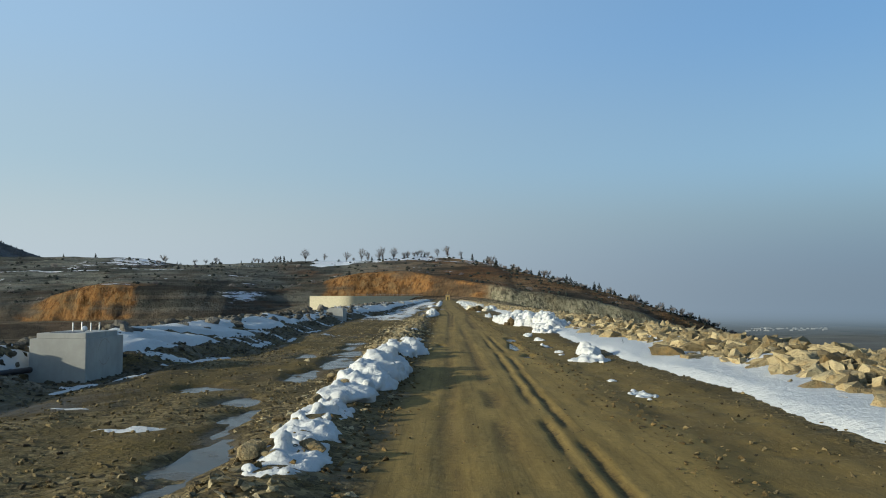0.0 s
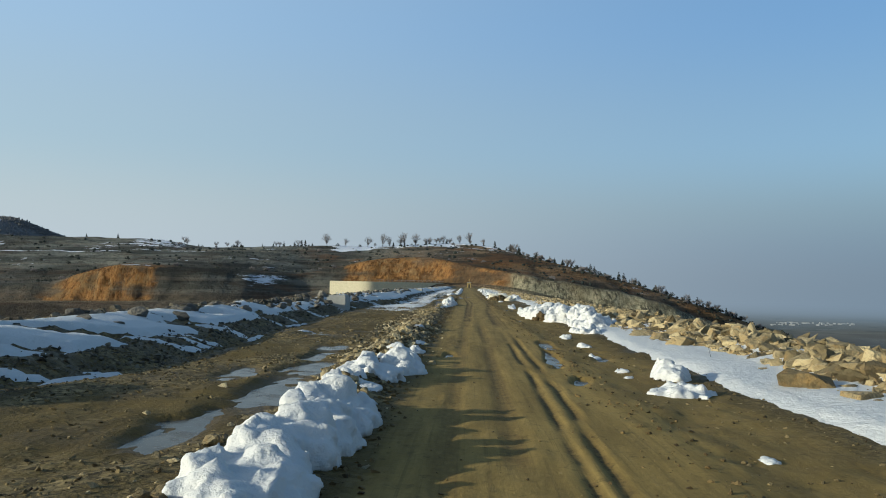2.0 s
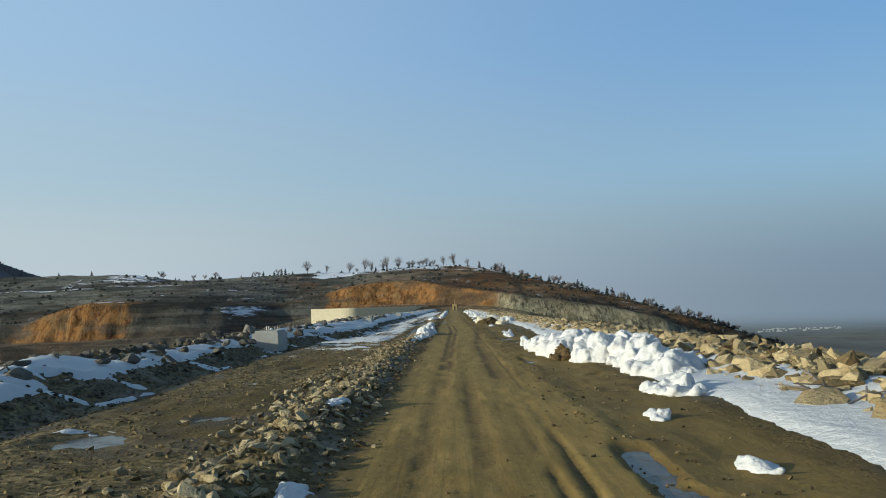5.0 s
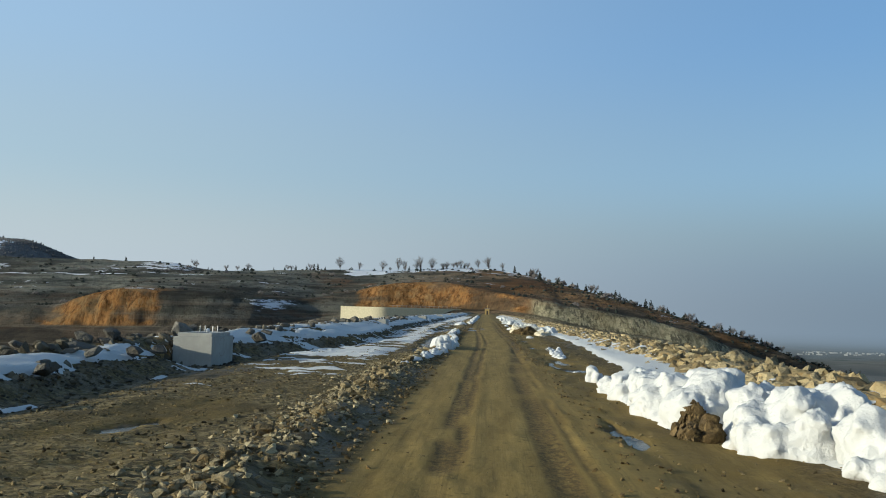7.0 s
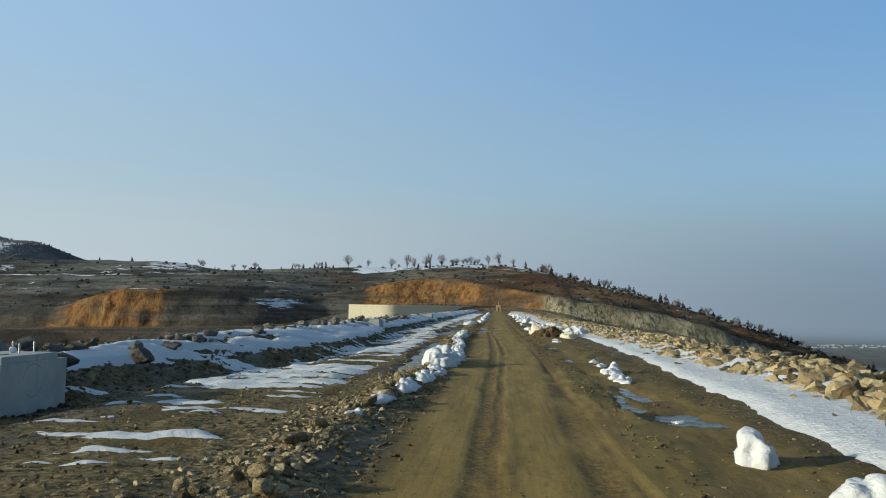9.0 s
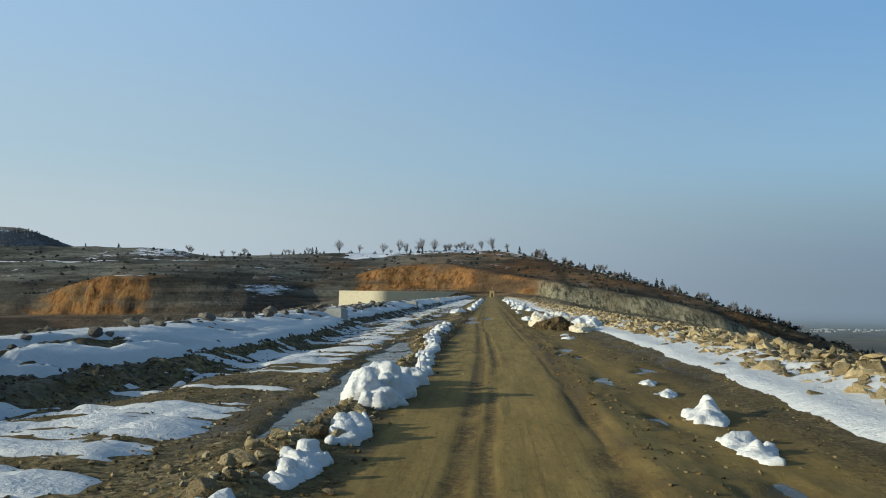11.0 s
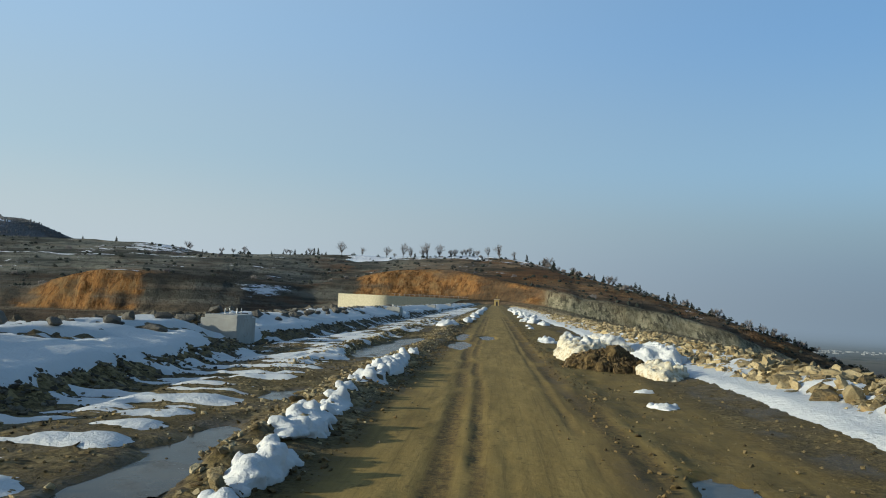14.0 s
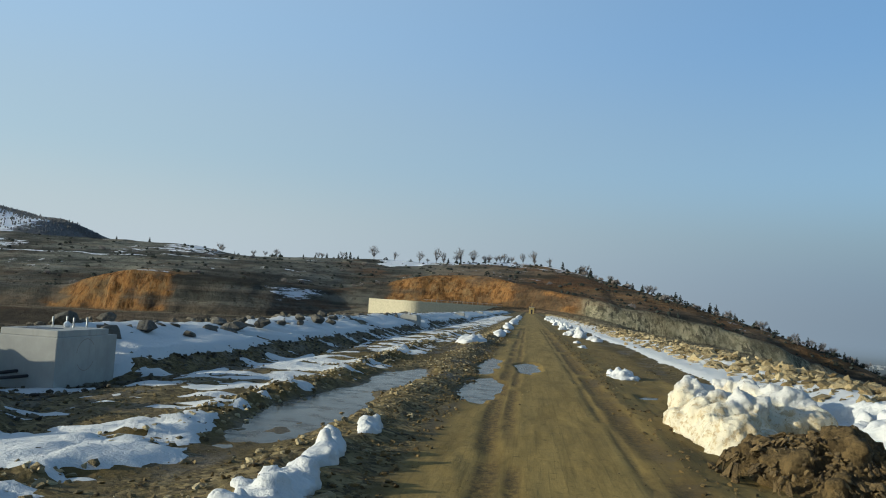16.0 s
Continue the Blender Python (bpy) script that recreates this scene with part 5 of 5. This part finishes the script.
def bare_tree(seed, h):
    """A trunk with forking limbs and a round crown of thin twigs."""
    r = random.Random(seed)
    thing = new("bare_tree")

    def sticks(lines):
        verts, faces = [], []
        for a, b, ra, rb in lines:
            turn = (b - a).to_track_quat("Z", "Y")
            for p, rad in ((a, ra), (b, rb)):
                verts.extend(p + turn @ Vector((rad * math.cos(k * 2.094), rad * math.sin(k * 2.094), 0)) for k in range(3))
            n = len(verts) - 6
            faces.extend((n + k, n + (k + 1) % 3, n + 3 + (k + 1) % 3, n + 3 + k) for k in range(3))
        bm = bmesh.new()
        vs = [bm.verts.new(v) for v in verts]
        for f in faces:
            bm.faces.new([vs[i] for i in f])
        return bm

    fork = Vector((r.uniform(-0.03, 0.03) * h, 0, 0.16 * h))
    wood, twigs = [(Vector((0, 0, -0.4)), fork, 0.024 * h, 0.016 * h)], []
    middle, wide, tall = Vector((0, 0, 0.6 * h)), h * r.uniform(0.42, 0.55), 0.4 * h
    for _ in range(14):
        a, e = r.uniform(0, 6.283), r.uniform(-0.25, 1.35)
        tip = middle + Vector((wide * math.cos(a) * math.cos(e), wide * math.sin(a) * math.cos(e), tall * (math.sin(e) - 0.25))) * r.uniform(0.75, 1.0)
        knee = fork.lerp(tip, 0.5) + Vector((r.uniform(-0.04, 0.04), r.uniform(-0.04, 0.04), 0.05)) * h
        wood += [(fork, knee, 0.011 * h, 0.007 * h), (knee, tip, 0.007 * h, 0.003 * h)]
        for _ in range(48):
            base = fork.lerp(knee, r.random()) if r.random() < 0.25 else knee.lerp(tip, r.random())
            way = (base - middle) * 0.35 / h + Vector((r.gauss(0, 0.5), r.gauss(0, 0.5), r.gauss(0.25, 0.4)))
            twigs.append((base, base + way.normalized() * h * r.uniform(0.06, 0.18), 0.028, 0.01))
    part("trunk", sticks(wood), M_BARK, thing)
    part("crown", sticks(twigs), M_TWIG, thing)
    return tagged(thing, "leafless deciduous tree on the ridge", "tree", "trees on the ridge")


def bush(seed, h, material, label):
    r = random.Random(seed)
    bm = bmesh.new()
    for i in range(34):
        a, q = r.uniform(0, 6.28), math.sqrt(r.random())
        m = pose(math.cos(a) * q * h * 0.6, math.sin(a) * q * h * 0.6, h * (0.1 + 0.75 * (1 - 0.7 * q * q) * r.random()), r.uniform(0, 360), r.uniform(0, 360), 0)
        bmesh.ops.create_icosphere(bm, subdivisions=1, radius=h * r.uniform(0.08, 0.16), matrix=m @ Matrix.Diagonal((1.4, 0.8, 0.6, 1)))
    me = bpy.data.meshes.new("bush")
    bm.to_mesh(me)
    bm.free()
    me.materials.append(material)
    return tagged(new("bush", me), label, "bush", "bushes on the slope")


def hill_height(x, v):
    """The place on the hill's skin at x, v along its profile."""
    i = int(np.clip(round((x - ux[0]) / 2.5), 0, len(ux) - 1))
    j = int(np.argmin(np.abs(HV[i] - v)))
    return HX[i, j], HY[i, j], HZ[i, j]


kinds = [conifer(500, 4.2), conifer(501, 3.0), conifer(502, 5.0), bare_tree(510, 9.0), bare_tree(511, 6.5), bush(520, 2.6, M_NEEDLE, "dark evergreen bush on the slope"), bush(521, 1.8, M_NEEDLE, "low dark bush on the slope"),
         bush(522, 3.2, M_TWIG, "grey brown leafless thicket on the slope")]
placed = set()


def plant(k, x, v, size=1.0):
    p = hill_height(x, v)
    m = pose(*p, 0, 0, rng.uniform(0, 360))
    if k in placed:
        ob = copy_thing(kinds[k], m)
    else:
        ob, _ = kinds[k], placed.add(k)
        ob.matrix_basis = m
    ob.scale = (size, size, size)


for x in (-67, -57, -86, -28, 12, -7, -100, -46, -36, -62, -18, 4):
    plant(3, x + rng.uniform(-3, 3), 8.0, rng.uniform(0.55, 1.2))
for x in (-48, -38, -20, 3, 62, 98, 122, 46, -160, -196, 30):
    plant(4, x + rng.uniform(-2, 2), 8.0, rng.uniform(0.6, 1.2))
for x in (-163, -157, -127, -120, -115, -112, -136, -143, -52, -44, -31, -15, 21, 27, 34, -268, -245, -188, -108):
    plant(int(rng.integers(0, 3)), x, 8.0, rng.uniform(0.5, 1.0))
for _ in range(70):
    plant(int(rng.choice([0, 1, 7, 5, 4, 5])), rng.uniform(35, 185), 8.0 - abs(rng.normal(0, 0.12)), rng.uniform(0.3, 1.0))
for _ in range(90):
    plant(int(rng.choice([5, 6, 7])), rng.uniform(-260, 170), rng.uniform(5.6, 7.9), rng.uniform(0.5, 1.0))

for _ in range(80):
    plant(int(rng.choice([5, 6, 7, 0])), rng.uniform(30, 190), 8.0 - abs(rng.normal(0, 0.06)), rng.uniform(0.6, 1.3))
for _ in range(30):
    plant(int(rng.choice([5, 6, 4])), rng.uniform(-200, 30), 8.0 - abs(rng.normal(0, 0.04)), rng.uniform(0.5, 1.0))

# low scrub over the hillside, too small to pick apart
sx, sy, sz, ss = [], [], [], []
for _ in range(2600):
    i, j = int(rng.integers(0, len(ux))), int(rng.integers(0, HV.shape[1]))
    if 5.2 < HV[i, j] < 8.0 and -330 < HX[i, j] < 190:
        sx.append(HX[i, j] + rng.uniform(-1.2, 1.2))
        sy.append(HY[i, j])
        sz.append(HZ[i, j])
        ss.append(0.4 + 1.2 * rng.random() ** 2)
verts, faces, off = [], [], 0
shape = ball_shape(1)
for x, y, z, s in zip(sx, sy, sz, ss):
    verts.append(shape[0] * (s * 0.9, s * 0.8, s * 0.6) * rng.uniform(0.6, 1.3, (len(shape[0]), 1)) + (x, y, z + s * 0.25))
    faces.append(shape[1] + off)
    off += len(shape[0])
me = bpy.data.meshes.new("scrub")
me.from_pydata(np.concatenate(verts).tolist(), [], np.concatenate(faces).tolist())
me.materials.append(M_NEEDLE)
tagged(new("scrub", me), "low dark scrub dotted over the hillside", "scrub", kind="stuff")
# woods on the far hill
verts, faces, off = [], [], 0
for _ in range(5200):
    i = int(rng.integers(60, BX.shape[0] - 6))
    j = int(np.clip(rng.normal(30.5, 1.5), 27, 34)) if rng.random() < 0.82 else int(rng.integers(17, 28))
    s = rng.uniform(0.8, 1.7)
    verts.append(shape[0] * (s * 0.6, s * 0.6, s) * rng.uniform(0.5, 1.4, (len(shape[0]), 1)) + (BX[i, j] + rng.uniform(-3, 3), BY[i, j], BZ[i, j] + s * 0.5))
    faces.append(shape[1] + off)
    off += len(shape[0])
me = bpy.data.meshes.new("woods")
me.from_pydata(np.concatenate(verts).tolist(), [], np.concatenate(faces).tolist())
me.materials.append(M_WOODS)
tagged(new("woods", me), "bare dark woods on the far snowy hill", "woods", kind="stuff")

# ---- the plain ----
def far_house(x, y, w, d, h):
    thing = new("far_house")
    part("wall", box_bm(-w / 2, -d / 2, -3, w / 2, d / 2, h), M_PLASTER, thing)
    bm = bmesh.new()
    v = [bm.verts.new(c) for c in ((-w / 2, -d / 2, h), (w / 2, -d / 2, h), (w / 2, d / 2, h), (-w / 2, d / 2, h), (-w / 2, 0, h * 1.5), (w / 2, 0, h * 1.5))]
    for f in ((0, 1, 5, 4), (2, 3, 4, 5), (0, 4, 3), (1, 2, 5), (0, 3, 2, 1)):
        bm.faces.new([v[i] for i in f])
    part("roof", bm, M_CONCRETE, thing)
    thing.matrix_basis = pose(x, y, float(land(np.array(x), np.array(y))), 0, 0, rng.uniform(-30, 30))
    return tagged(thing, "pale house of a distant town on the plain", "house", "houses of the distant town")


for _ in range(60):
    y = rng.uniform(1950, 2120)
    far_house(y * rng.uniform(0.375, 0.475), y, rng.uniform(3, 9), rng.uniform(3, 6), rng.uniform(1.2, 2.2))

# glowing shell round the plain, painted with haze and the brightness of the sky
hz = Nodes("haze")
hz.t.nodes.remove(hz.b)
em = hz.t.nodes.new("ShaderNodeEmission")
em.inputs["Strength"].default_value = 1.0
tr = hz.t.nodes.new("ShaderNodeBsdfTransparent")
mx = hz.t.nodes.new("ShaderNodeMixShader")
sep = hz.t.nodes.new("ShaderNodeSeparateXYZ")
hz.link(hz.co, sep.inputs[0])
# sky glow put into the colour: lighter on the sunward west side
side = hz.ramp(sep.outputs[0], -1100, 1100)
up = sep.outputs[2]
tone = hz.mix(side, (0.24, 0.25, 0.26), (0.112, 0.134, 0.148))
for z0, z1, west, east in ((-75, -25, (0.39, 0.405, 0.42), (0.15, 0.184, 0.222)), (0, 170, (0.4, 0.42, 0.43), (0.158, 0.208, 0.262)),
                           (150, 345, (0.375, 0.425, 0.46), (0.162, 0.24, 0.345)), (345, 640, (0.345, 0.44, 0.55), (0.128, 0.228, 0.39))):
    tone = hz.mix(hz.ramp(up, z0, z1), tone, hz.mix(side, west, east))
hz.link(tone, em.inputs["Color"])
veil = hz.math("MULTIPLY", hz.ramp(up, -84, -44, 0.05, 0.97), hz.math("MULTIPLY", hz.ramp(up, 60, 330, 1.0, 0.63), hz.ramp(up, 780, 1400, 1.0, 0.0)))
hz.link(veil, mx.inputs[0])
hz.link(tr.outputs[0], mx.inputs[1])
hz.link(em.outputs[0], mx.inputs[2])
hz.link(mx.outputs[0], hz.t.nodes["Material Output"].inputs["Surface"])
ang = np.linspace(0, 2 * math.pi, 145)
zz = np.linspace(-150, 1420, 40)
AN, AZ = np.meshgrid(ang, zz, indexing="ij")
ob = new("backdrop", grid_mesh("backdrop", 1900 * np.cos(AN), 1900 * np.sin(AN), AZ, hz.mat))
ob.visible_shadow = False
tagged(ob, "glowing backdrop painted with pale blue grey haze and sky brightness", "haze", kind="structure")
